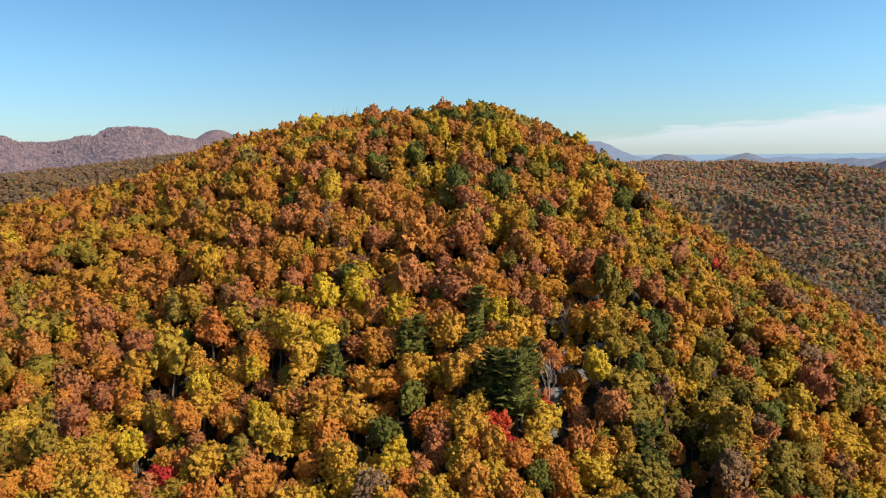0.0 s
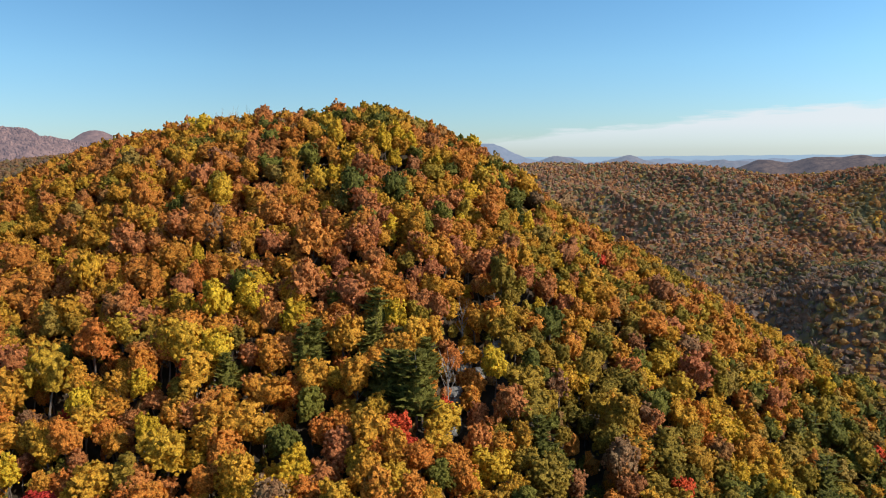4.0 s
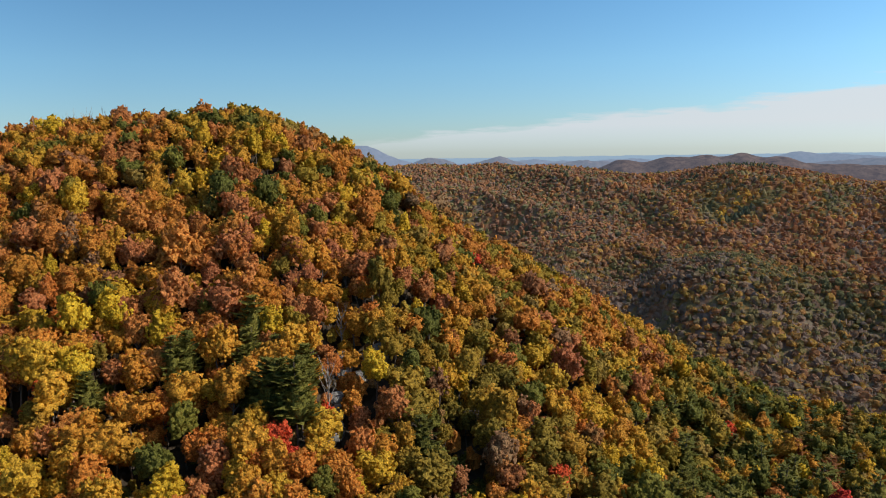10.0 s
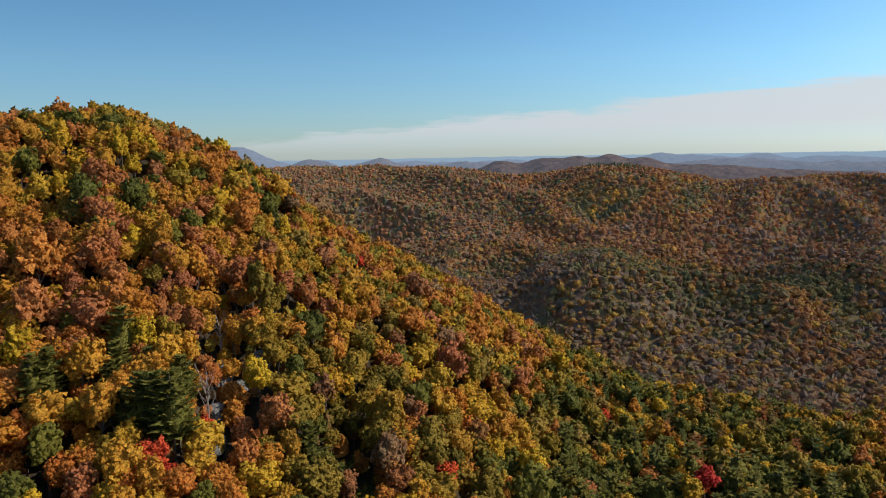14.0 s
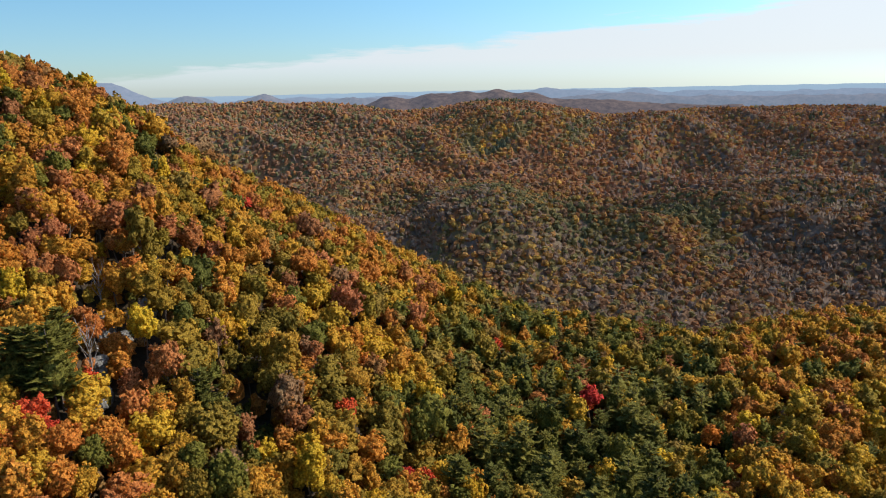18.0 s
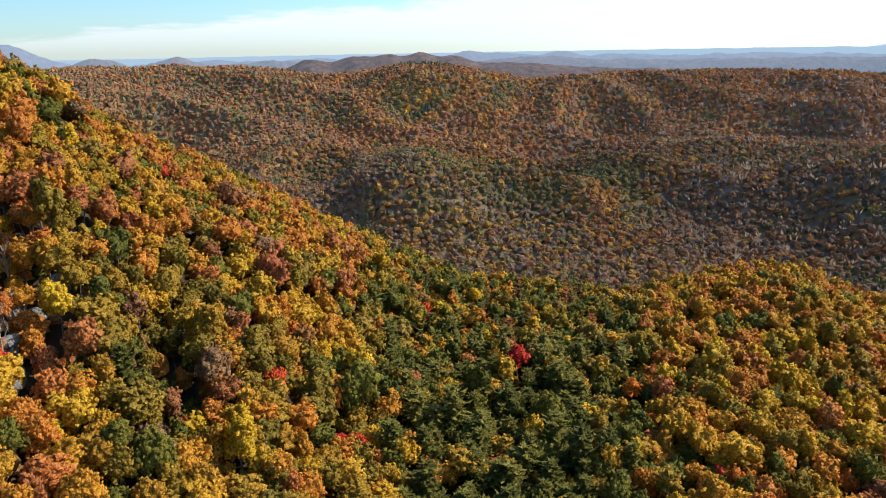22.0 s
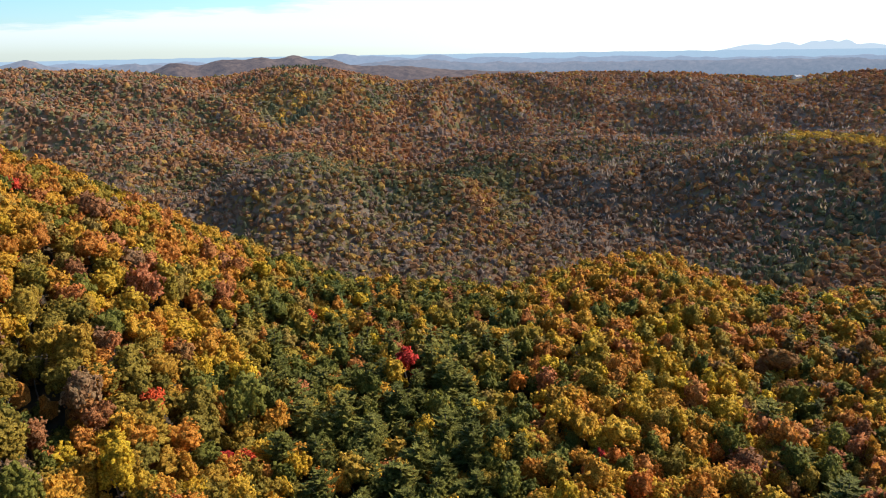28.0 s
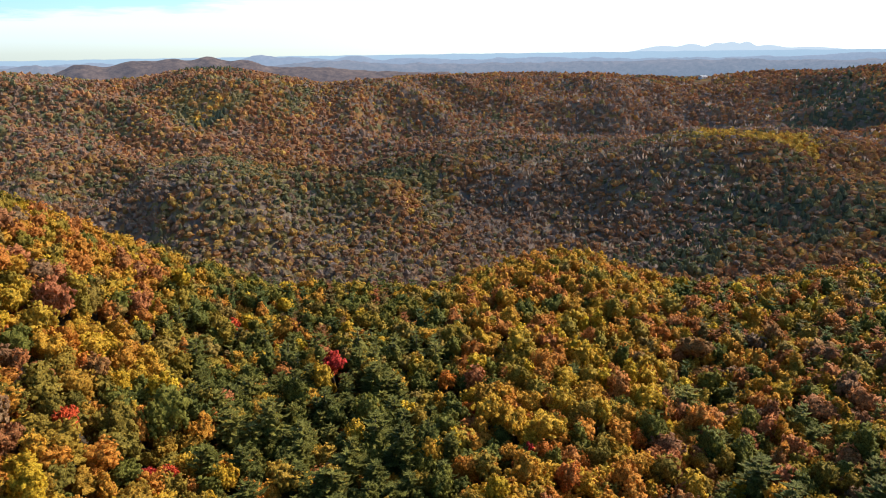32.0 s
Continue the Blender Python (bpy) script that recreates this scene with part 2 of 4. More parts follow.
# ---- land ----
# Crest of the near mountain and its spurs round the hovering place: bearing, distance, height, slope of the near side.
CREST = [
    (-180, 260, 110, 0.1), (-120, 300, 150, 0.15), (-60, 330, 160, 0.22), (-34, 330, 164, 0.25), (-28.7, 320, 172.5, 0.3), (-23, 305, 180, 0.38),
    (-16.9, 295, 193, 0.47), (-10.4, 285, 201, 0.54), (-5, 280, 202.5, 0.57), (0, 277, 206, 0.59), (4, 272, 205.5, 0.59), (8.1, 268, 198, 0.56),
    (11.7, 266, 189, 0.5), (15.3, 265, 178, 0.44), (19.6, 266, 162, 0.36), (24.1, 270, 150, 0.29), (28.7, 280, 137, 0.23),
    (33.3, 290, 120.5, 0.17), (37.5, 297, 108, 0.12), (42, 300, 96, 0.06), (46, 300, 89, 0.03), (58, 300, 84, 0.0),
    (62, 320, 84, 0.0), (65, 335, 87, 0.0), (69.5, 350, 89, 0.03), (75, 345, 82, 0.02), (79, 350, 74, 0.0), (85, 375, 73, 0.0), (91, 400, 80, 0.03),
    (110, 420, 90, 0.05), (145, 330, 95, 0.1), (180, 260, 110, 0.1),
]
# The far rim of the valley: bearing, distance, height.
RIM = [(-180, 1500, 155), (-60, 1500, 155), (-34, 1500, 155), (-24, 1500, 170), (-15, 1500, 180), (5, 1500, 171), (14, 1450, 168), (22, 1450, 167), (28, 1450, 163), (31, 1450, 155),
       (34.5, 1420, 140), (37, 1380, 147), (39.5, 1350, 158), (43, 1350, 158), (47, 1350, 143), (52, 1400, 128), (56, 1450, 138), (60, 1500, 141), (69, 1500, 138), (77, 1500, 128),
       (85, 1450, 145), (91, 1450, 153), (105, 1450, 154), (180, 1500, 155)]
# Single hills: bearing, distance, height, half width across, half width along.
HILLS = [(-25, 2700, 236, 900, 420), (-24.7, 2500, 275, 75, 380), (-23.4, 2500, 280, 75, 420), (-22.1, 2520, 277, 65, 380), (-26.5, 2500, 250, 85, 380), (-20.6, 2520, 252, 70, 380),
         (-17.5, 3100, 296, 150, 330), (-34, 2300, 274, 200, 420), (-28, 1450, 158, 160, 200), (-23, 1450, 174, 130, 200), (-18.5, 1450, 194, 130, 200),
         (80, 880, 94, 120, 110), (74, 930, 75, 160, 120), (89, 800, 60, 120, 110), (41.5, 1330, 162, 75, 110), (41, 800, 80, 70, 120)]
# Hollows behind and below them: bearing, distance, depth, half width across, half width along.
HOLLOWS = [(82, 1090, 42, 220, 100), (42, 990, 32, 130, 90), (89, 1230, 55, 190, 100), (33, 640, 18, 120, 90), (72, 700, 22, 110, 80)]


WAVES = {}


def waves(x, y, size, seed):
    """Smooth rolling noise between about -1 and 1, made of crossed waves."""
    if (size, seed) not in WAVES:
        rng = np.random.RandomState(seed)
        WAVES[size, seed] = [(rng.uniform(0, np.pi), rng.uniform(0, 2 * np.pi), rng.uniform(0.6, 1.7) * 2 * np.pi / size, rng.uniform(0.5, 1)) for k in range(9)]
    out = np.zeros_like(x)
    for a, p, f, much in WAVES[size, seed]:
        out += np.sin((x * math.cos(a) + y * math.sin(a)) * f + p) * much
    return out / 4.5


def folds(x, y):
    """Spurs and ravines of the far slopes: high on the spurs, low in the ravines."""
    return 0.45 - np.abs(waves(x, y, 300, 8))


def smooth(x, a, b):
    u = np.clip((x - a) / (b - a), 0, 1)
    return u * u * (3 - 2 * u)


def along(table, bearing, column):
    t = np.array(table, float)
    return sum(np.interp(bearing + k, t[:, 0], t[:, column]) for k in (-1.2, 0, 1.2)) / 3


def land(x, y):
    """Height of the ground."""
    x, y = np.asarray(x, float), np.asarray(y, float)
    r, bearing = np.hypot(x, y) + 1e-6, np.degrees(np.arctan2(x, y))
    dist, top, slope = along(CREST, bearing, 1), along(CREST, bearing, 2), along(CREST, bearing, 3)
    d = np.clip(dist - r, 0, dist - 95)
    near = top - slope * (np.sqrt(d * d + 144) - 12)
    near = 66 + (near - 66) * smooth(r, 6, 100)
    near = near + waves(x, y, 70, 3) * 3.0 * smooth(d, 8, 60)
    # two ravines run down the face, one of them below the rocks
    for b0, b1, wide, deep in ((8.5, 12.0, 6.0, 7.0), (17.0, 21.0, 8.0, 7.0)):
        mid = b1 + (b0 - b1) * (r - 120) / 120
        off = np.radians(bearing - mid) * r
        near = near - deep * np.exp(-(off / wide) ** 2) * smooth(d, 40, 90)
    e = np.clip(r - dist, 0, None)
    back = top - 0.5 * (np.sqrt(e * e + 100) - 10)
    rim_d, rim_z = along(RIM, bearing, 1), along(RIM, bearing, 2)
    u = np.clip((r - 560) / (rim_d - 560), 0, 1)
    ruffle = smooth(u, 0.02, 0.35) * (1 - 0.93 * smooth(u, 0.7, 1.0))
    far = 4 + (rim_z - 4) * (0.5 * u + 0.5 * u * u * (3 - 2 * u))
    far = far + ruffle * (waves(x, y, 420, 5) * 26 + folds(x, y) * 42) + waves(x, y, 120, 11) * 4
    out = np.clip(r - rim_d, 0, None)
    far = np.maximum(far - 0.2 * out, np.minimum(far, 60))
    far = far + np.where(r > 1650, 1.0, 0.0) * smooth(r, 1650, 2000) * (waves(x, y, 520, 14) * 16 + (0.4 - np.abs(waves(x, y, 300, 15))) * 36)
    for b, q, deep_z, wa, wl in HOLLOWS:
        a = np.radians(b)
        across, deep = (x * np.cos(a) - y * np.sin(a)), (x * np.sin(a) + y * np.cos(a)) - q
        far = far - deep_z * np.exp(-(across / wa) ** 2 - (deep / wl) ** 2)
    for b, q, top_z, wa, wl in HILLS:
        a = np.radians(b)
        across, deep = (x * np.cos(a) - y * np.sin(a)), (x * np.sin(a) + y * np.cos(a)) - q
        far = np.maximum(far, far + (top_z - far) * np.exp(-np.abs(across / wa) ** 2.2 - (deep / wl) ** 2))
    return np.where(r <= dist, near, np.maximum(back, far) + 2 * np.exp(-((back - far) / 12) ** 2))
# ---- end of land ----


def mesh_of(name, verts, tris, mat, flat=True, tone=None):
    me = bpy.data.meshes.new(name)
    verts, tris = np.asarray(verts, np.float32), np.asarray(tris, np.int32)
    me.vertices.add(len(verts))
    me.vertices.foreach_set("co", verts.ravel())
    me.loops.add(tris.size)
    me.loops.foreach_set("vertex_index", tris.ravel())
    me.polygons.add(len(tris))
    me.polygons.foreach_set("loop_start", np.arange(0, tris.size, tris.shape[1], dtype=np.int32))
    me.polygons.foreach_set("use_smooth", np.full(len(tris), not flat))
    me.update(calc_edges=True)
    if tone is not None:
        me.attributes.new("tone", "FLOAT", "FACE").data.foreach_set("value", np.asarray(tone, np.float32))
    me.materials.append(mat)
    return me


def build_ground():
    rings = np.concatenate([np.arange(0, 700, 7.0), 700 * (4900 / 700) ** (np.arange(0, 71) / 70.0)])
    rings[0] = 0.5
    turns = np.radians(np.linspace(-180, 180, 361)[:-1])
    rr, aa = np.meshgrid(rings, turns, indexing="ij")
    x, y = rr * np.sin(aa), rr * np.cos(aa)
    v = np.stack([x, y, land(x, y)], -1).reshape(-1, 3)
    n, m = len(rings), len(turns)
    i, j = np.meshgrid(np.arange(n - 1), np.arange(m), indexing="ij")
    a, b2 = i * m + j, i * m + (j + 1) % m
    quads = np.stack([a, b2, b2 + m, a + m], -1).reshape(-1, 4)
    ob = new("ground", mesh_of("ground", v, quads, SOIL, flat=False))
    tagged(ob, "leaf-littered ground of mountain, valley and plain", "ground", kind="structure")


build_ground()


# ---- trees ----
def ico(sub):
    bm = bmesh.new()
    bmesh.ops.create_icosphere(bm, subdivisions=sub, radius=1.0)
    v = np.array([p.co[:] for p in bm.verts])
    f = np.array([[p.index for p in q.verts] for q in bm.faces])
    bm.free()
    return v, f


ICO2 = ico(2)


def joined(pieces):
    verts, tris, at = [], [], 0
    for v, f in pieces:
        verts.append(v)
        tris.append(f + at)
        at += len(v)
    return np.concatenate(verts), np.concatenate(tris)


def unit(v):
    return v / (np.linalg.norm(v, axis=-1, keepdims=True) + 1e-9)


def spread(rng, count, low, wild=0.6):
    """Directions spread evenly over a ball above a height, each a little out of line."""
    i = np.arange(count) + 0.5
    z = 1 - (1 - low) * i / count
    a = i * 2.39996 + rng.uniform(0, 6)
    q = np.sqrt(np.clip(1 - z * z, 0, 1))
    d = np.stack([q * np.cos(a), q * np.sin(a), z], -1)
    return unit(d + rng.normal(0, wild / math.sqrt(count), d.shape))


class Lobes:
    """The outline of a crown: overlapping domes round a middle, in a ball of radius one."""

    def __init__(self, rng, count, spreading=0.58):
        way = spread(rng, count, -0.45, 1.0)
        self.mid = way * spreading * rng.uniform(0.75, 1.15, (count, 1))
        self.rad = rng.uniform(0.32, 0.5, count)
        self.mid = np.concatenate([self.mid, [[0, 0, -0.05]]])
        self.rad = np.concatenate([self.rad, [0.55]])

    def reach(self, way):
        """How far the outline lies along each way, and which way it faces there."""
        along_way = way @ self.mid.T
        inside = self.rad ** 2 - (self.mid ** 2).sum(1) + along_way ** 2
        far = np.where(inside > 0, along_way + np.sqrt(np.clip(inside, 0, None)), 0)
        best = far.argmax(1)
        q = far[np.arange(len(way)), best]
        return q, unit(way * q[:, None] - self.mid[best])


def puffs(rng, centres, normals, size, sides):
    """Small domed leaf clusters of uneven outline, each a cap that faces along its normal."""
    k = len(centres)
    n = unit(normals + rng.normal(0, 0.42, (k, 3)))
    u = unit(np.cross(n, rng.normal(0, 1, (k, 3))))
    w = np.cross(n, u)
    s = size * np.exp(rng.normal(0, 0.28, (k, 1)))
    rim = [centres + s * rng.uniform(0.65, 1.3, (k, 1)) * (math.cos(t) * u + math.sin(t) * w) - n * s * rng.uniform(0.5, 1.2, (k, 1))
           for t in np.arange(sides) * 2 * math.pi / sides]
    v = np.stack([centres + n * s * 0.32] + rim, 1).reshape(-1, 3)
    i = np.arange(k)[:, None] * (sides + 1)
    return v, np.concatenate([i + [0, 1 + e, 1 + (e + 1) % sides] for e in range(sides)])


def dome(rng, lobes, cols, rows, low, rough):
    """A closed skin over the lobes, open below."""
    up = np.radians(low + (90 - low) * (np.arange(rows) / rows) ** 0.9)
    a = np.arange(cols) * 2 * np.pi / cols
    uu, aa = np.meshgrid(up, a, indexing="ij")
    aa = aa + (np.arange(rows)[:, None] % 2) * np.pi / cols
    way = np.stack([np.cos(uu) * np.cos(aa), np.cos(uu) * np.sin(aa), np.sin(uu)], -1).reshape(-1, 3)
    way = np.concatenate([way, [[0, 0, 1.0]]])
    q, facing_out = lobes.reach(way)
    v = way * (q * rng.uniform(1 - rough, 1 + rough, len(q)))[:, None]
    i, j = np.meshgrid(np.arange(rows - 1), np.arange(cols), indexing="ij")
    a0, b0 = (i * cols + j).ravel(), (i * cols + (j + 1) % cols).ravel()
    j = np.arange(cols)
    last = (rows - 1) * cols
    return v, np.concatenate([np.stack([a0, b0, b0 + cols], -1), np.stack([a0, b0 + cols, a0 + cols], -1),
                              np.stack([last + j, last + (j + 1) % cols, np.full(cols, rows * cols)], -1)])


def broad_crown(seed, radius, tall, base, lobes, cols, rows, clusters, size, sides):
    """A crown of overlapping domes, closely set with leaf clusters that cast shade on one another."""
    rng = np.random.RandomState(seed)
    outline = Lobes(rng, lobes)
    v, f = dome(rng, outline, cols, rows, -48, 0.05)
    way = spread(rng, clusters, -0.6)
    q, n = outline.reach(way)
    wide = rng.uniform(0.84, 1.16)
    stretch = np.array((radius * wide, radius / wide, tall * 0.5))
    p = way * q[:, None] * rng.uniform(0.8, 1.12, (clusters, 1)) * stretch
    n = unit(n / stretch + (0, 0, 0.05))
    v, f = joined([(v * 0.8 * stretch, f), puffs(rng, p, n, size, sides)])
    return v + (0, 0, base + tall * 0.5), f


def pine_crown(seed, radius, tall, base, whorls, arms, each):
    """Tiers of feathery boughs with upswept tips that shorten towards the top, round a closed heart."""
    rng = np.random.RandomState(seed)
    cs, ways, long = [], [], []
    for w in range(whorls):
        t = w / (whorls - 1)
        z = base + tall * t
        reach = radius * (0.8 + 0.3 * rng.uniform(-1, 1)) * (1 - t ** 2.2) ** 0.5 + 0.5
        turn = rng.uniform(0, 6.28)
        n = max(4, int(arms * (1 - 0.45 * t)))
        for b3 in range(n):
            a = turn + (b3 + rng.uniform(-0.3, 0.3)) * 2 * np.pi / n
            way = np.array([np.cos(a), np.sin(a), 0])
            ext = reach * rng.uniform(0.55, 1.15)
            for e in range(each):
                s = (e + 0.6) / each
                fan = a + rng.normal(0, 0.55)
                cs.append(way * ext * s * 0.85 + (0, 0, z + 0.12 * ext * s + rng.normal(0, 0.15)))
                ways.append((np.cos(fan), np.sin(fan), rng.uniform(-0.05, 0.4)))
                long.append(radius * rng.uniform(0.22, 0.42))
    c, d, q = np.array(cs), unit(np.array(ways)), np.array(long)[:, None]
    side = unit(np.cross(d, (0, 0, 1.0)) + rng.normal(0, 0.25, c.shape))
    up = np.cross(side, d)
    wide = q * rng.uniform(0.28, 0.48, q.shape)
    v = np.stack([c - d * q * 0.5, c + side * wide - up * wide * 0.5, c + d * q, c - side * wide - up * wide * 0.5], 1).reshape(-1, 3)
    i = np.arange(len(c))[:, None] * 4
    blades = (v, np.concatenate([i + [0, 1, 2], i + [0, 2, 3]]))
    hv, hf = ICO2
    heart = hv * rng.uniform(0.75, 1.15, (len(hv), 1))
    narrow = 0.46 - 0.16 * heart[:, 2:]
    heart = heart * np.concatenate([radius * narrow, radius * narrow, np.full_like(narrow, tall * 0.4)], 1) + (0, 0, base + tall * 0.36)
    return joined([(heart, hf), blades])


def rod(a, b3, ra, rb, sides):
    a, b3 = np.array(a, float), np.array(b3, float)
    n = unit(b3 - a)
    u = unit(np.cross(n, (0.31, 0.9, 0.2)))
    w = np.cross(n, u)
    t = np.arange(sides) * 2 * np.pi / sides
    ring = np.cos(t)[:, None] * u + np.sin(t)[:, None] * w
    v = np.concatenate([a + ring * ra, b3 + ring * rb])
    i = np.arange(sides)
    j = (i + 1) % sides
    return v, np.concatenate([np.stack([i, j, j + sides], -1), np.stack([i, j + sides, i + sides], -1)])


def trunk_of(seed, tall, thick, limbs, top=0.75):
    """A tapered, slightly bent trunk with limbs that rise into the crown."""
    rng = np.random.RandomState(seed)
    bends = [np.array([rng.normal(0, 0.18) * i, rng.normal(0, 0.18) * i, -1.2 + i * (tall * top + 1.2) / 3]) for i in range(4)]
    pieces = [rod(bends[i], bends[i + 1], thick * (1 - 0.27 * i), thick * (0.73 - 0.27 * i) + 0.02, 7) for i in range(3)]
    for k in range(limbs):
        a, z = k * 2.4 + rng.uniform(0, 1), tall * rng.uniform(0.35, 0.6)
        q = tall * rng.uniform(0.14, 0.22)
        pieces.append(rod((0, 0, z), (q * np.cos(a), q * np.sin(a), z + q * 1.1), thick * 0.38, thick * 0.1, 5))
    return joined(pieces)


def part(name, me, parent, label=""):
    ob = new(name, me)
    ob.parent = parent
    return tagged(ob, label) if label else ob


TRUNKS = [mesh_of("trunk", *trunk_of(s, 13, 0.26, 4), BARK) for s in range(3)]
PINE_TRUNK = mesh_of("trunk", *trunk_of(9, 13.5, 0.24, 2, 0.95), BARK)
FORMS = {}
for s in range(5):
    for lod, lobes, cols, rows, clusters, size, sides in (("edge", 12, 13, 5, 350, 0.42, 4), ("near", 12, 12, 4, 215, 0.48, 4), ("mid", 11, 11, 4, 140, 0.58, 3), ("far", 10, 9, 4, 92, 0.66, 3)):
        FORMS["broad_" + lod, s] = broad_crown(20 + s, 3.75, 8.0, 4.4, lobes, cols, rows, clusters, size, sides)
        FORMS["tall_" + lod, s] = broad_crown(40 + s, 3.1, 9.2, 4.2, lobes, cols, rows, clusters, size, sides)
    FORMS["pine_edge", s] = pine_crown(60 + s, 4.2, 8.6, 4.0, 11, 11, 8)
    FORMS["pine_near", s] = pine_crown(60 + s, 4.2, 8.6, 4.0, 9, 10, 6)
    FORMS["pine_mid", s] = pine_crown(65 + s, 4.2, 8.6, 4.0, 8, 9, 5)
    FORMS["pine_far", s] = pine_crown(70 + s, 4.2, 8.6, 4.0, 7, 7, 3)
MADE = {}


def tree(kind, form, place, turn, size, height):
    """Plants one tree: the first of its kind is built, the others are copies of it."""
    key = (kind, form)
    m = Matrix.LocRotScale(place, Euler((0, 0, turn)), (size, size, size * height))
    if key in MADE:
        return copy_thing(MADE[key], m)
    top = new(kind, None)
    tagged(top, SPECIES[kind][1], "tree", "trees on the near slopes")
    part("trunk", PINE_TRUNK if kind == "pine" else TRUNKS[form[1] % 3], top, "grey-brown bark")
    part("crown", mesh_of("crown", *FORMS[form], LEAVES[kind], flat=False), top)
    top.matrix_basis = m
    top.scale = (1, 1, 1)
    MADE[key] = top
    top.matrix_basis = m
    return top


def mix_at(x, y, rng):
    """Which species grows at a place of the near slopes."""
    r, b3 = math.hypot(x, y), math.degrees(math.atan2(x, y))
    patch = float(waves(np.array([x]), np.array([y]), 55, 21)[0])
    if b3 < 13:
        left = 1.0 if b3 < -14 else 0.0
        w = dict(hickory=0.9 + patch * 1.2 + 0.4 * left, beech=3.6 + left, oak=5.2 - patch, white_oak=2.8 - patch * 1.6, chestnut_oak=0.5 + left, poplar=0.4,
                 brown_oak=0.5 - patch * 0.5, green_tree=0.28, pine=0.03, red_maple=0.06)
        if 1 < b3 < 8 and 136 < r < 172:
            w["pine"], w["red_maple"] = 5.0, 0.5
        if r > 225 and -8 < b3:
            w["green_tree"] += 0.6
        if r > 255 and -8 < b3:
            w["green_tree"], w["chestnut_oak"] = 3.5, 4.0
    elif b3 < 36:
        w = dict(hickory=2.4 + patch, beech=2.8, oak=1.5 - 0.4 * patch, white_oak=0.6, chestnut_oak=3.0, poplar=0.3, brown_oak=0.5, green_tree=0.6, pine=0.05, red_maple=0.05)
        if b3 < 25:
            w["hickory"], w["chestnut_oak"], w["oak"], w["white_oak"], w["beech"], w["brown_oak"] = 0.6 + patch, 5.0, 1.8, 1.2, 1.6, 1.0
        if r < 185:
            w["chestnut_oak"], w["green_tree"], w["hickory"], w["oak"], w["beech"], w["white_oak"] = 6.0, 0.9, 1.2, 0.8, 1.6, 0.25
    elif b3 < 61:
        pines = 16.0 * math.exp(-((b3 - 49) / 8.5) ** 2) * (1 if r < 215 else 0.45 if r < 250 else 0.12)
        w = dict(hickory=0.6, beech=0.9, oak=0.7, white_oak=0.25, chestnut_oak=3.0, poplar=0.3, brown_oak=0.15, green_tree=2.0 + pines * 0.35, pine=pines, red_maple=0.35)
    elif b3 < 78:
        w = dict(hickory=2.2 + patch, beech=3.2, oak=2.6, white_oak=0.7, chestnut_oak=2.4, poplar=0.5, brown_oak=0.15, green_tree=0.6, pine=0.25, red_maple=0.15)
    else:
        w = dict(hickory=0.7, beech=0.7, oak=0.8, white_oak=0.9, chestnut_oak=2.4, poplar=0.3, brown_oak=2.4, green_tree=2.4, pine=1.5, red_maple=0.08)
    names = list(w)
    spot = np.array([x]), np.array([y])
    for k, name in enumerate(names):
        w[name] = max(w[name], 0.0) * math.exp(0.8 * float(waves(*spot, 48, 70 + k)[0]))
    p = np.clip(np.array([w[k] for k in names]), 0.02, None)
    return names[rng.choice(len(names), p=p / p.sum())]


TONES = dict(hickory=(0, 0, 1), beech=(1, 1, 2), oak=(2, 2, 1), white_oak=(3, 3, 2), chestnut_oak=(6, 6, 1), poplar=(0,), brown_oak=(3, 4, 5), green_tree=(7,), pine=(8,), red_maple=(9,))
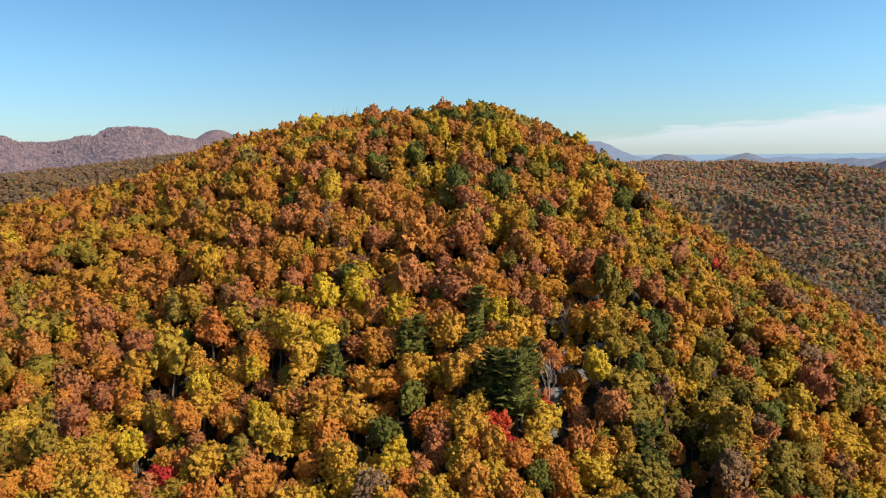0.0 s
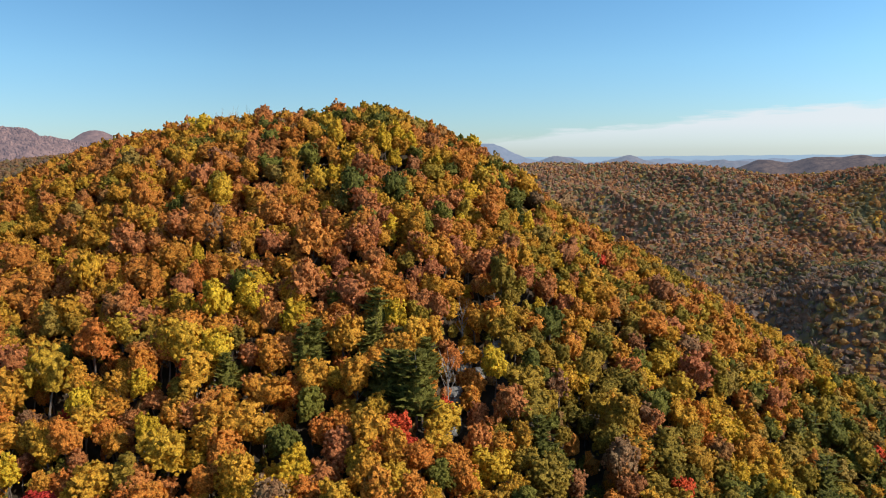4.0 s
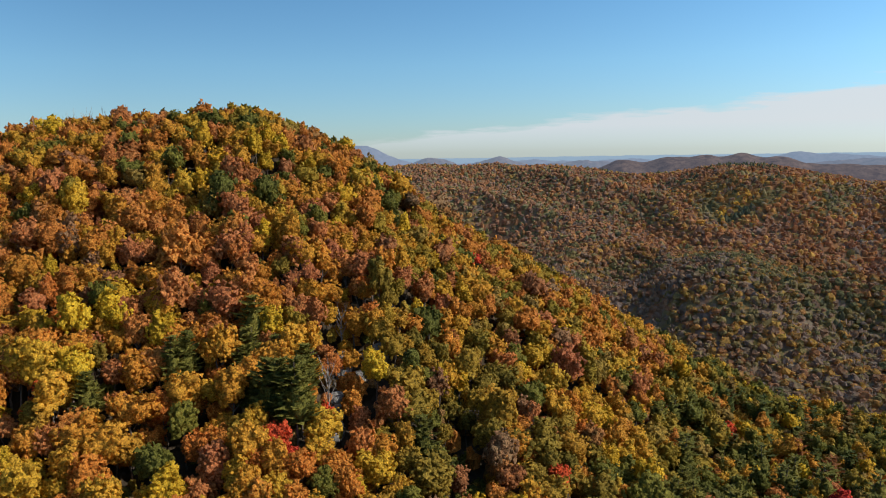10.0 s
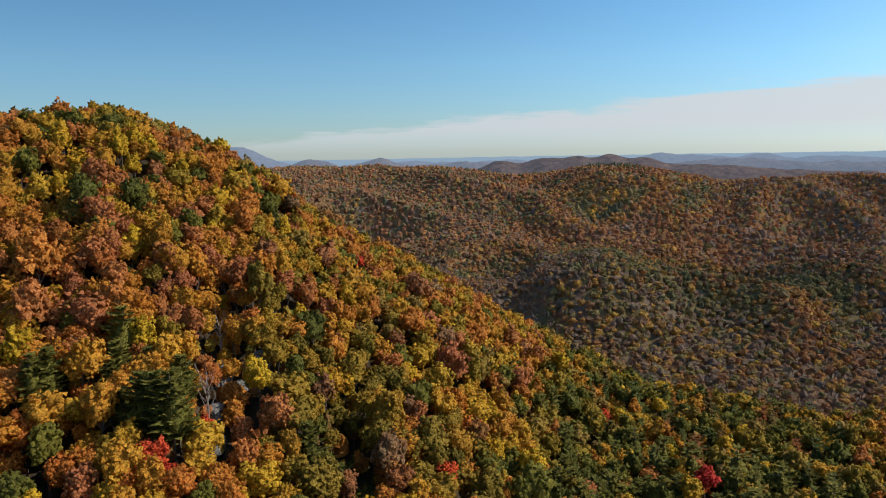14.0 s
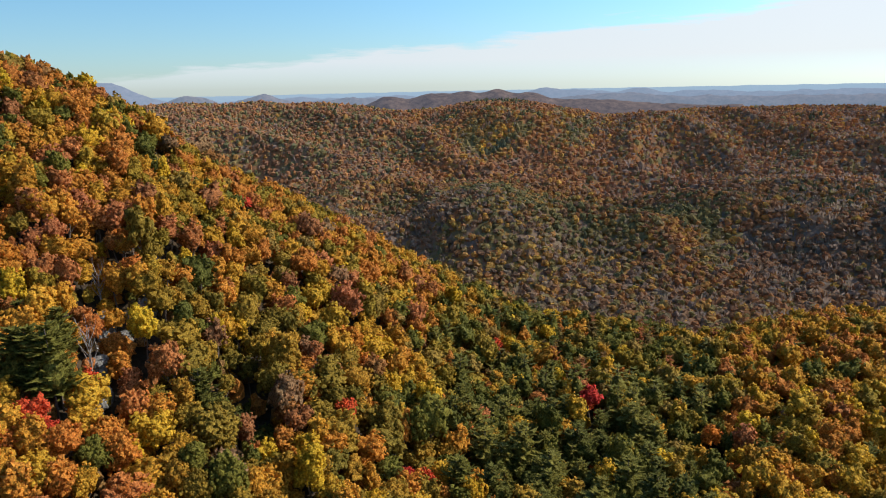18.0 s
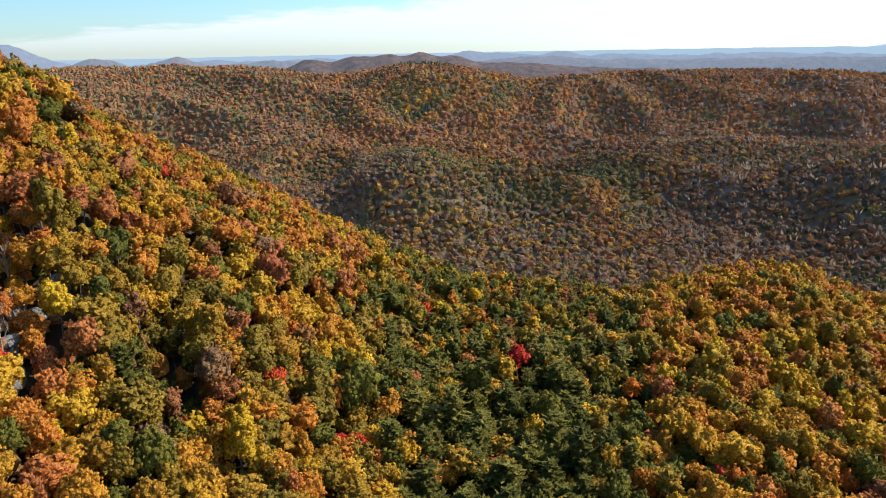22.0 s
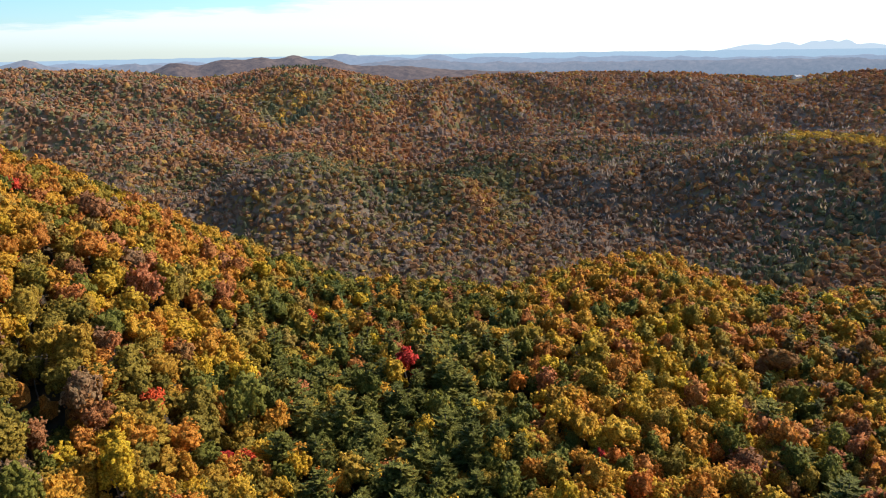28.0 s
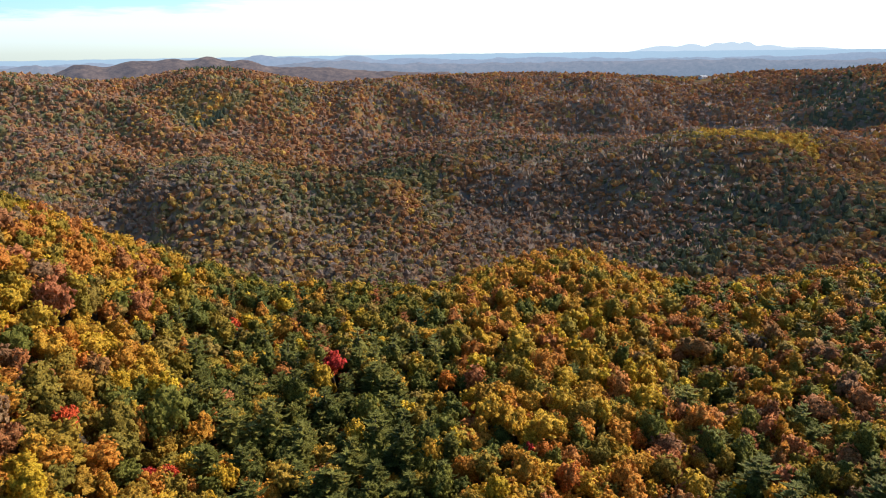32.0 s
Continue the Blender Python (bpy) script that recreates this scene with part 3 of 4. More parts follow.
# Trees that stand out by colour, each at its place: x, y, size.
MARKED = {
    "red_maple": [(-34, 162.6, 0.75), (-58.5, 137, 0.8), (10.8, 139, 0.85), (13, 137, 0.6), (21.8, 149, 0.6), (87.8, 227.7, 0.7), (72.2, 192.6, 0.6), (75.5, 141, 0.8), (89, 128, 0.85),
                  (86, 131, 0.6), (162.7, 139.3, 1.05), (165.5, 142, 0.75), (172, 147, 0.6), (181, 107, 0.85), (150, 133, 0.55), (171.6, 94, 0.55), (-19.3, 172.3, 0.5), (73.5, 194, 0.5),
                  (63.6, 181.7, 0.55)],
    "poplar": [(21.3, 247, 1.0), (16, 240, 1.0), (25, 244, 0.9), (19, 235, 0.8), (33.6, 236.6, 0.75), (-38.5, 198, 0.85), (-40.3, 146, 0.95), (-66.7, 142.4, 1.0), (35.6, 158.7, 1.05), (53.7, 184, 0.95),
               (160.4, 138, 0.5), (171, 131.7, 0.45), (218, 98, 1.0), (252.6, 80, 1.0), (249, 84, 0.9), (219.4, 58, 1.0), (338, 94.6, 0.9)],
    "green_tree": [(-8.8, 276, 0.9), (-6.5, 274, 0.8), (-14, 275, 0.75), (-24.5, 230.4, 0.95), (16.9, 217, 1.1), (19.5, 215, 0.9), (60.3, 234.8, 1.1), (62, 238, 0.9), (30.2, 205.5, 0.9), (-25.2, 186.8, 0.8), (-7.2, 149.7, 1.0), (-12.9, 141.6, 1.0),
                   (-48.6, 225, 0.9), (-9, 237.8, 0.95), (-4, 236, 0.8)],
    "pine": [(-6.3, 165, 1.0), (10.5, 150.7, 1.1), (15.5, 145, 1.1), (13, 149, 1.0), (-25.9, 158, 0.9), (17, 149, 0.95), (-9, 163, 0.9)],
    "oak": [(171.5, 171, 0.7), (198, 155, 0.65), (192, 126, 0.75), (99.8, 113.3, 0.95), (104, 112, 0.85), (26, 163, 0.9), (22, 166, 0.9), (330, 120, 1.0), (325, 124, 0.9)],
    "brown_oak": [(181.6, 212, 0.9), (185, 214, 0.8), (25, 168, 0.8)],
}
GAPS = [(51, 147, 4.5), (48.7, 151, 4.0), (54, 143, 4.2), (58, 155.5, 4.5), (57, 146.5, 4.2), (50.5, 160.5, 3.5), (26, 142.6, 3.0), (25.4, 149, 3.0), (143.4, 70, 3.5), (160, 127, 3.5)]
CLEAR = [(30.2, 166.5, 3.4), (39.1, 166.0, 2.8), (26.4, 156.5, 3.2), (23.0, 147.5, 2.8), (20.5, 139.5, 2.4)]


def scatter(rng, x0, x1, y0, y1, step, wild=0.38):
    x, y = np.meshgrid(np.arange(x0, x1, step), np.arange(y0, y1, step * 0.87))
    x = x + (np.arange(x.shape[0])[:, None] % 2) * step / 2
    return x.ravel() + rng.uniform(-wild, wild, x.size) * step, y.ravel() + rng.uniform(-wild, wild, x.size) * step


class Woods:
    """Gathers many small trees into one mesh."""

    def __init__(self):
        self.v, self.f, self.t, self.n, self.mat, self.flat = [], [], [], 0, WOODS, True

    def put(self, form, xyz, size, height, turn, tone):
        """form: verts and tris; the others are arrays, a row a tree."""
        v, f = form
        c, s = np.cos(turn)[:, None], np.sin(turn)[:, None]
        px = (v[:, 0] * c - v[:, 1] * s) * size[:, None] + xyz[:, :1]
        py = (v[:, 0] * s + v[:, 1] * c) * size[:, None] + xyz[:, 1:2]
        pz = v[:, 2] * height[:, None] + xyz[:, 2:]
        k = len(xyz)
        self.v.append(np.stack([px, py, pz], -1).reshape(-1, 3))
        self.f.append((f[None] + (self.n + np.arange(k) * len(v))[:, None, None]).reshape(-1, 3))
        self.t.append(np.repeat(tone, len(f)))
        self.n += k * len(v)

    def done(self, name, label, category="trees"):
        me = mesh_of(name, np.concatenate(self.v), np.concatenate(self.f), self.mat, self.flat, np.concatenate(self.t))
        return tagged(new(name, me), label, category, kind="stuff")


def cone_crown(seed):
    """A slim pointed evergreen for trees far off."""
    rng = np.random.RandomState(seed)
    v, f = ICO2
    v = v * rng.uniform(0.8, 1.15, (len(v), 1))
    f = f[v[f][:, :, 2].mean(1) > -0.6]
    thin = 0.72 - 0.4 * v[:, 2:]
    return v * np.concatenate([thin, thin, np.full_like(thin, 1.1)], 1) + (0, 0, 0.75), f


def wispy_crown(seed, twigs):
    """A nearly bare crown: a thin spray of upright twigs that spread a little."""
    rng = np.random.RandomState(seed)
    foot = rng.normal(0, 0.22, (twigs, 3)) * (1, 1, 0.4) + (0, 0, 0.1)
    tip = foot * (2.6, 2.6, 0) + rng.normal(0, 0.16, (twigs, 3)) * (1, 1, 1) + (0, 0, 1.55)
    side = unit(rng.normal(0, 1, (twigs, 3)) * (1, 1, 0.1)) * rng.uniform(0.14, 0.26, (twigs, 1))
    belly = 0.4 * foot + 0.6 * tip
    v = np.stack([foot, belly + side, tip, belly - side], 1).reshape(-1, 3)
    i = np.arange(twigs)[:, None] * 4
    return v, np.concatenate([i + [0, 1, 2], i + [0, 2, 3]])


def round_crown(seed, lobes, cols, rows, clusters, rough):
    """A far-off crown: an uneven lobed dome with a few leaf clusters that break its outline."""
    rng = np.random.RandomState(seed)
    outline = Lobes(rng, lobes, 0.5)
    v, f = dome(rng, outline, cols, rows, -20, rough)
    pieces = [(v, f)]
    if clusters:
        way = spread(rng, clusters, -0.1)
        q, n = outline.reach(way)
        pieces.append(puffs(rng, way * q[:, None] * rng.uniform(0.92, 1.12, (clusters, 1)), n, 0.32, 3))
    v, f = joined(pieces)
    return v * (1.0, 1.0, 1.05) + (0, 0, 0.55), f


SMALL = [round_crown(80 + s, 9, 7, 3, 8, 0.18) for s in range(4)]
TINY = [round_crown(90 + s, 8, 7, 2, 0, 0.25) for s in range(4)]
BUSH = [round_crown(95 + s, 5, 6, 3, 0, 0.2) for s in range(4)]
WISPS = [wispy_crown(85 + s, 7) for s in range(2)]


def plant_near():
    rng = np.random.RandomState(7)
    x, y = scatter(rng, -260, 430, -90, 345, 4.75)
    r, b3 = np.hypot(x, y), np.degrees(np.arctan2(x, y))
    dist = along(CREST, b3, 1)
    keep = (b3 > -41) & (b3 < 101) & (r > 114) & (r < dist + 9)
    for places in MARKED.values():
        for px, py, size in places:
            keep &= np.hypot(x - px, y - py) > 4.6 * size
    for px, py, wide in CLEAR + GAPS:
        keep &= np.hypot(x - px, y - py) > wide
    x, y, r, b3, dist = x[keep], y[keep], r[keep], b3[keep], dist[keep]
    z = land(x, y)
    rest, count = Woods(), {}
    rest.flat = False
    for kind, places in MARKED.items():
        for px, py, size in places:
            form = ("pine" if kind == "pine" else "tall" if kind == "poplar" else "broad") + ("_edge" if math.hypot(px, py) < 145 else "_near" if math.hypot(px, py) < 185 else "_mid")
            bright = kind == "red_maple"
            tree(kind, (form, rng.randint(4)), (px, py, float(land(px, py)) + ((4.0 if math.hypot(px, py) > 180 else 2.0) if bright else -2.0 if kind == "brown_oak" else 2.2 if kind == "pine" else 1.3)), rng.uniform(0, 6.28), size, rng.uniform(1.0, 1.2))
            count[kind] = count.get(kind, 0) + 1
    # Green trees set low, added to stand in for dark shaded understory.
    for px, py, wide in GAPS:
        tree("green_tree", ("broad_near", rng.randint(4)), (px, py, float(land(px, py)) - 3.4), rng.uniform(0, 6.28), wide * 0.22, 0.85)
    for i in np.argsort(r):
        kind = mix_at(x[i], y[i], rng)
        lod = "edge" if r[i] < 138 else "near" if r[i] < 170 else "mid" if r[i] < 220 else "far"
        shape = "pine" if kind == "pine" else ("tall" if rng.rand() < (0.8 if kind == "poplar" else 0.25) else "broad")
        if r[i] > dist[i] - 25 and shape == "tall":
            shape = "broad"
        form = (shape + "_" + lod, rng.randint(5))
        size, height, turn = rng.uniform(0.78, 1.2) * (1.15 if rng.rand() < 0.12 else 1), rng.uniform(0.85, 1.15), rng.uniform(0, 6.28)
        if r[i] > dist[i] - 25:
            size, height = min(max(size, 0.92), 1.1), min(max(height, 1.0), 1.08)
        if kind == "red_maple":
            size *= 0.65
        elif 38 < b3[i] < 60 and kind in ("oak", "white_oak", "brown_oak", "beech"):
            size *= 0.78
        count[kind] = count.get(kind, 0) + 1
        if r[i] < dist[i] + 5 and count[kind] <= 265:
            tree(kind, form, (x[i], y[i], z[i]), turn, size, height)
        else:
            tone = (rng.choice(TONES[kind]) + 0.5 + rng.uniform(-0.4, 0.4)) / 10
            rest.put(FORMS[form], np.array([[x[i], y[i], z[i]]]), np.array([size]), np.array([size * height]), np.array([turn]), np.array([tone]))
    rest.done("crest_woods", "mixed golden and orange trees filling the mountainside")
    # low growth between the trunks
    x, y = scatter(rng, -260, 430, -90, 345, 5.6)
    r, b3 = np.hypot(x, y), np.degrees(np.arctan2(x, y))
    keep = (b3 > -41) & (b3 < 101) & (r > 112) & (r < along(CREST, b3, 1) + 14)
    for px, py, wide in CLEAR:
        keep &= np.hypot(x - px, y - py) > wide
    x, y = x[keep], y[keep]
    k = len(x)
    low = Woods()
    low.mat = BRUSH
    size, which = rng.uniform(1.6, 3.0, k), rng.randint(0, 4, k)
    tone = (rng.choice([1, 2, 3, 4, 4, 6, 6, 7, 7], k) + 0.5) / 10
    for w in range(4):
        q = which == w
        low.put(BUSH[w], np.stack([x, y, land(x, y) + 0.4 * size], -1)[q], size[q], size[q] * rng.uniform(0.8, 1.7, q.sum()), rng.uniform(0, 6.28, q.sum()), tone[q])
    low.done("undergrowth", "low brown and green undergrowth below the trees", "undergrowth")


plant_near()


def plant_around():
    """Woods right below and behind the hovering place."""
    rng = np.random.RandomState(17)
    x, y = scatter(rng, -330, 330, -330, 330, 9.0)
    r, b3 = np.hypot(x, y), np.degrees(np.arctan2(x, y))
    keep = (r < 325) & ((r < 112) | (b3 < -42) | (b3 > 102))
    x, y = x[keep], y[keep]
    k = len(x)
    woods = Woods()
    woods.flat = False
    which, size = rng.randint(0, 4, k), rng.uniform(3.9, 5.6, k)
    tone = (rng.choice([0, 1, 1, 2, 2, 3, 6, 6, 7], k) + 0.5 + rng.uniform(-0.4, 0.4, k)) / 10
    close = np.hypot(x, y) < 40
    for w in range(4):
        q = close & (which == w)
        woods.put(FORMS["broad_far", w], np.stack([x, y, land(x, y)], -1)[q], size[q] * 0.2, size[q] * 0.2, rng.uniform(0, 6.28, q.sum()), tone[q])
        q = ~close & (which == w)
        woods.put(BUSH[w], np.stack([x, y, land(x, y) + 2.5], -1)[q], size[q], size[q] * 1.25, rng.uniform(0, 6.28, q.sum()), tone[q])
    woods.done("hillside_woods", "golden and olive autumn woods below the mountain")


plant_around()


CONE = cone_crown(99)
# Stands of one colour on the far slopes, some of them painting shade and haze: x, y, half width in x and in y, tones,
# share of the trees.
STANDS = [
    (535, 615, 110, 95, (6, 7, 7, 6, 1), 0.95), (400, 636, 130, 90, (5, 5, 4, 3), 0.85), (470, 440, 110, 120, (5, 6, 4, 1), 0.7), (520, 265, 70, 110, (6, 5, 1, 4), 0.6), (673, 319, 60, 60, (5, 3, 5), 0.9),
    (622, 135, 42, 52, (7, 8), 0.95), (705, 98, 55, 42, (8, 8, 7), 0.92), (730, 35, 60, 45, (8, 8, 4), 0.7), (716, 814, 34, 10, (1, 1, 0), 1.0), (704, 797, 28, 9, (8, 8), 1.0),
    # The first of this row paints the shade of a slope turned from the sun.
    (1230, 40, 140, 75, (8, 8, 5, 7), 0.9), (-520, 1080, 420, 320, (2, 3, 6, 1, 4), 0.85), (890, 990, 60, 60, (8, 7, 3), 0.7), (900, 500, 160, 160, (3, 2, 5, 3, 4), 0.7), (1010, 720, 160, 120, (2, 3, 1, 5), 0.65), (470, 900, 150, 130, (2, 3, 4, 5), 0.6),
    # Last three here, and the next: tones darker or paler to imitate uneven haze.
    (300, 820, 120, 120, (3, 4, 5, 5), 0.6), (1180, 400, 160, 140, (3, 5, 4, 2), 0.6), (820, 330, 80, 90, (4, 8, 7, 5), 0.5), (430, 1080, 260, 300, (3, 3, 4, 7, 2, 6), 0.85), (1080, 220, 260, 260, (5, 4, 3, 4, 2, 5), 0.8), (700, 230, 140, 160, (4, 5, 3, 5), 0.7),
    (930, 560, 220, 200, (6, 3, 4, 5, 2), 0.6),
]


def stand_tone(x, y, rng):
    """Which colour, as a place in the palette, a tree at a place of the far slopes has."""
    k = len(x)
    a, c = waves(x, y, 330, 31), waves(x, y, 90, 32)
    zone = np.interp(np.hypot(x, y), [450, 620, 720, 860, 1000, 1300], [0.7, 0.68, 0.42, 0.34, 0.48, 0.56])
    pick = zone - 0.06 + 0.26 * (rng.rand(k) - 0.5) + 0.22 * a + 0.24 * c
    fold = folds(x, y)
    tone = np.select([pick < 0.14, pick < 0.33, pick < 0.4, pick < 0.55, pick < 0.72, pick < 0.87], [7, 6, 1, 2, 3, 4], 5)
    tone = np.where(rng.rand(k) < 0.1, rng.choice([6, 6, 7, 1, 5], k), tone)
    tone = np.where((fold > 0.22) & (rng.rand(k) < 0.5), rng.choice([1, 2, 2, 3, 3], k), tone)
    tone = np.where((fold < -0.15) & (rng.rand(k) < 0.4), rng.choice([7, 8, 5, 5, 4], k), tone)
    tone = np.where((waves(x, y, 110, 33) > 0.8) & (rng.rand(k) < 0.45), 8, tone)
    for px, py, wx, wy, tones, share in STANDS:
        near = np.exp(-((x - px) / wx) ** 2 - ((y - py) / wy) ** 2) * 1.6
        tone = np.where(rng.rand(k) < share * np.clip(near, 0, 1) ** 2, rng.choice(tones, k), tone)
    # golden trees along the crest of the hill at the valley's end
    r, bearing = np.hypot(x, y), np.degrees(np.arctan2(x, y))
    return np.where((r > 852) & (r < 912) & (bearing > 79) & (bearing < 87.5) & (rng.rand(k) < 0.85), 0, tone)


def canopy(name, label, b0, b1, r0, r1, cell, cols, rows, mat, tall, seed):
    """The closed roof of leaves of woods far off: a dome for every crown, of its own height and colour."""
    rng = np.random.RandomState(seed)
    bearing, u = np.meshgrid(np.linspace(b0, b1, cols), np.linspace(0, 1, rows), indexing="ij")
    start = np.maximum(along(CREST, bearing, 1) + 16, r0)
    r = start + (r1 - start) * u
    x, y = r * np.sin(np.radians(bearing)), r * np.cos(np.radians(bearing))
    # crowns stand on a jittered lattice
    n = 1 + int(2 * (r1 + 60) / cell)
    jx, jy, grown = rng.uniform(-0.48, 0.48, (n, n)), rng.uniform(-0.48, 0.48, (n, n)), rng.uniform(0, 1, (n, n))
    half = n // 2
    ci, cj = np.rint(x / cell).astype(int), np.rint(y / cell).astype(int)
    best, pick_i, pick_j = np.full(x.shape, -1e9), ci + half, cj + half
    for di in (-1, 0, 1):
        for dj in (-1, 0, 1):
            i, j = np.clip(ci + di + half, 0, n - 1), np.clip(cj + dj + half, 0, n - 1)
            d2 = ((ci + di + jx[i, j]) * cell - x) ** 2 + ((cj + dj + jy[i, j]) * cell - y) ** 2
            dome = tall * (0.5 + 0.8 * grown[i, j]) - 0.055 * tall * d2 * (7.0 / cell) ** 2 / 3.0
            better = dome > best
            best = np.where(better, dome, best)
            pick_i, pick_j = np.where(better, i, pick_i), np.where(better, j, pick_j)
    z = land(x, y) + np.maximum(best, -0.3 * tall) + 1.5 + 0.12 * tall * rng.normal(0, 1, x.shape)
    ii, jj = np.meshgrid(np.arange(n), np.arange(n), indexing="ij")
    tones = stand_tone(((ii - half) * cell).ravel().astype(float), ((jj - half) * cell).ravel().astype(float), rng).reshape(n, n) + rng.uniform(-0.45, 0.45, (n, n))
    tone = ((tones[pick_i, pick_j] + 0.5) / 10)[:-1, :-1]
    i, j = np.meshgrid(np.arange(cols - 1), np.arange(rows - 1), indexing="ij")
    a = i * rows + j
    quads = np.stack([a, a + 1, a + rows + 1, a + rows], -1).reshape(-1, 4)
    me = mesh_of(name, np.stack([x, y, z], -1).reshape(-1, 3), quads, mat, False, tone.ravel())
    tagged(new(name, me), label, "trees", kind="stuff")


def plant_far():
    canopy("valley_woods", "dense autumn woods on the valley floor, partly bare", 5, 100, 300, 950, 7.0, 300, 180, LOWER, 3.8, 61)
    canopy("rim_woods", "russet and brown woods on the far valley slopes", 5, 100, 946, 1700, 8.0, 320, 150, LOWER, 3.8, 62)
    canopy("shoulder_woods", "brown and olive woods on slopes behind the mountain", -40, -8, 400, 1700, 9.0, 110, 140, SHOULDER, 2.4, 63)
    canopy("distant_woods", "purple-brown leafless woods on distant mountains in painted haze", -40, -8, 1690, 3350, 9.0, 240, 240, HAZED, 2.2, 64)
    rng = np.random.RandomState(8)
    for name, r0, r1, b0, b1, step, forms, label in (
            ("valley_trees", 300, 950, 5, 100, 6.0, SMALL, "taller trees standing out of the valley woods"),
            ("rim_trees", 950, 1650, 5, 100, 6.5, TINY, "taller trees standing out on the far slopes"),
            ("shoulder_trees", 1000, 1750, -40, -8, 7.5, TINY, "taller trees on slopes behind the mountain"),
            ("distant_trees", 1750, 2720, -40, -8, 12.0, TINY, "leafless purple-brown trees on the distant mountains in painted haze")):
        x, y = scatter(rng, -r1, r1, -r1 * 0.2, r1, step, 0.85)
        r, b3 = np.hypot(x, y), np.degrees(np.arctan2(x, y))
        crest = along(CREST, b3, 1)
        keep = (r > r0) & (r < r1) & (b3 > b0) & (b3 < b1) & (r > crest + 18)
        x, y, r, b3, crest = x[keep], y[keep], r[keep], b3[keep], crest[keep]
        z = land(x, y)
        # trees hidden behind the near crest from the hovering place are left out
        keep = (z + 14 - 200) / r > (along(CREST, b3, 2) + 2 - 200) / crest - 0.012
        keep &= ~((np.abs(b3 - 79.2) < 0.7) & (r > 1395) & (r < 1500))
        x, y, z = x[keep], y[keep], z[keep]
        tone = stand_tone(x, y, rng)
        k = len(x)
        slim = tone == 8
        size, turn = np.clip(np.exp(rng.normal(0, 0.3, k)), 0.5, 1.7) * (0.66 if r0 < 1700 else 0.4) * step * np.where(slim, 0.75, 1.0), rng.uniform(0, 6.28, k)
        height = size * 0.82 * rng.uniform(0.7, 1.5, k) * np.where(slim, 1.5, 1.0)
        base = 8.4 - 1.15 * height + rng.uniform(-1.2, 1.2, k) + np.where(slim, 1.4, 0.0)
        shade = (tone + 0.5 + rng.uniform(-0.45, 0.45, k)) / 10
        woods = Woods()
        woods.flat, woods.mat = r0 < 1700, VALLEY if r0 < 900 else RIMWOOD if r0 < 1000 else SHOULDER if r0 < 1700 else HAZED
        which = np.where((tone == 8) & (rng.rand(k) < 0.7), 4, np.where((tone == 5) & (rng.rand(k) < 0.55), 5 + rng.randint(0, 2, k), rng.randint(0, 4, k)))
        for w in range(7):
            q = which == w
            if q.any():
                woods.put((forms + [CONE] + WISPS)[w], np.stack([x, y, z + base], -1)[q], size[q], height[q], turn[q], shade[q])
        woods.done(name, label)


plant_far()


# ---- distance ----
def distant_range(name, label, dist, deep, b0, b1, base, humps, mat, rough, seed):
    """A range of low hills; humps: bearing, height over the base in degrees, half width in degrees."""
    bearings = np.arange(b0, b1, 0.12)
    rows = np.linspace(-1, 1, 15)
    bb, dd = np.meshgrid(bearings, rows, indexing="ij")
    up = np.zeros_like(bb)
    for b, top, wide in humps:
        up = (up ** 4 + (top * np.exp(-np.abs((bb - b + dd * 0.4) / wide) ** 2)) ** 4) ** 0.25
    r = dist + dd * deep
    x, y = r * np.sin(np.radians(bb)), r * np.cos(np.radians(bb))
    up = up + rough * waves(x, y, dist * 0.05, seed) + 0.35 * rough * waves(x, y, dist * 0.012, seed + 1)
    z = 200 + dist * np.tan(np.radians(base + up * (1 - dd * dd) - 0.9 * dd * dd - np.where(dd < 0, 1.6 * dd * dd, 0)))
    n, m = bb.shape
    i, j = np.meshgrid(np.arange(n - 1), np.arange(m - 1), indexing="ij")
    a = i * m + j
    quads = np.stack([a, a + 1, a + m + 1, a + m], -1).reshape(-1, 4)
    ob = new(name, mesh_of(name, np.stack([x, y, z], -1).reshape(-1, 3), quads, mat, flat=False))
    tagged(ob, label, "hills", kind="structure")


# Haze in front of the hills is painted as emission of the hills themselves.
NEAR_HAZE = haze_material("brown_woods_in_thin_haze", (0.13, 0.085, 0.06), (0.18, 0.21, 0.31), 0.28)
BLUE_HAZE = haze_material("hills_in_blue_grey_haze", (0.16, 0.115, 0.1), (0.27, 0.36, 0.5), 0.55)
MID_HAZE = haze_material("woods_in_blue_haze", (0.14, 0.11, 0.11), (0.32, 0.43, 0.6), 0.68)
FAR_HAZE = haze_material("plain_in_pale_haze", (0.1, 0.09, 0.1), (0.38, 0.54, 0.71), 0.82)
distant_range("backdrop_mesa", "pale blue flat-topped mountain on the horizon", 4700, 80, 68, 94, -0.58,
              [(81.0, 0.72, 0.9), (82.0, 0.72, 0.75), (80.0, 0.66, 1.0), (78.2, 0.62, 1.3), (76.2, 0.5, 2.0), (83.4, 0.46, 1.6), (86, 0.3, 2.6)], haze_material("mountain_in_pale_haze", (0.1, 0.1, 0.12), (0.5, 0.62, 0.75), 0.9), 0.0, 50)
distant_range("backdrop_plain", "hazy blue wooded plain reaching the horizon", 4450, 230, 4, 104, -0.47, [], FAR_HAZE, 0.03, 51)
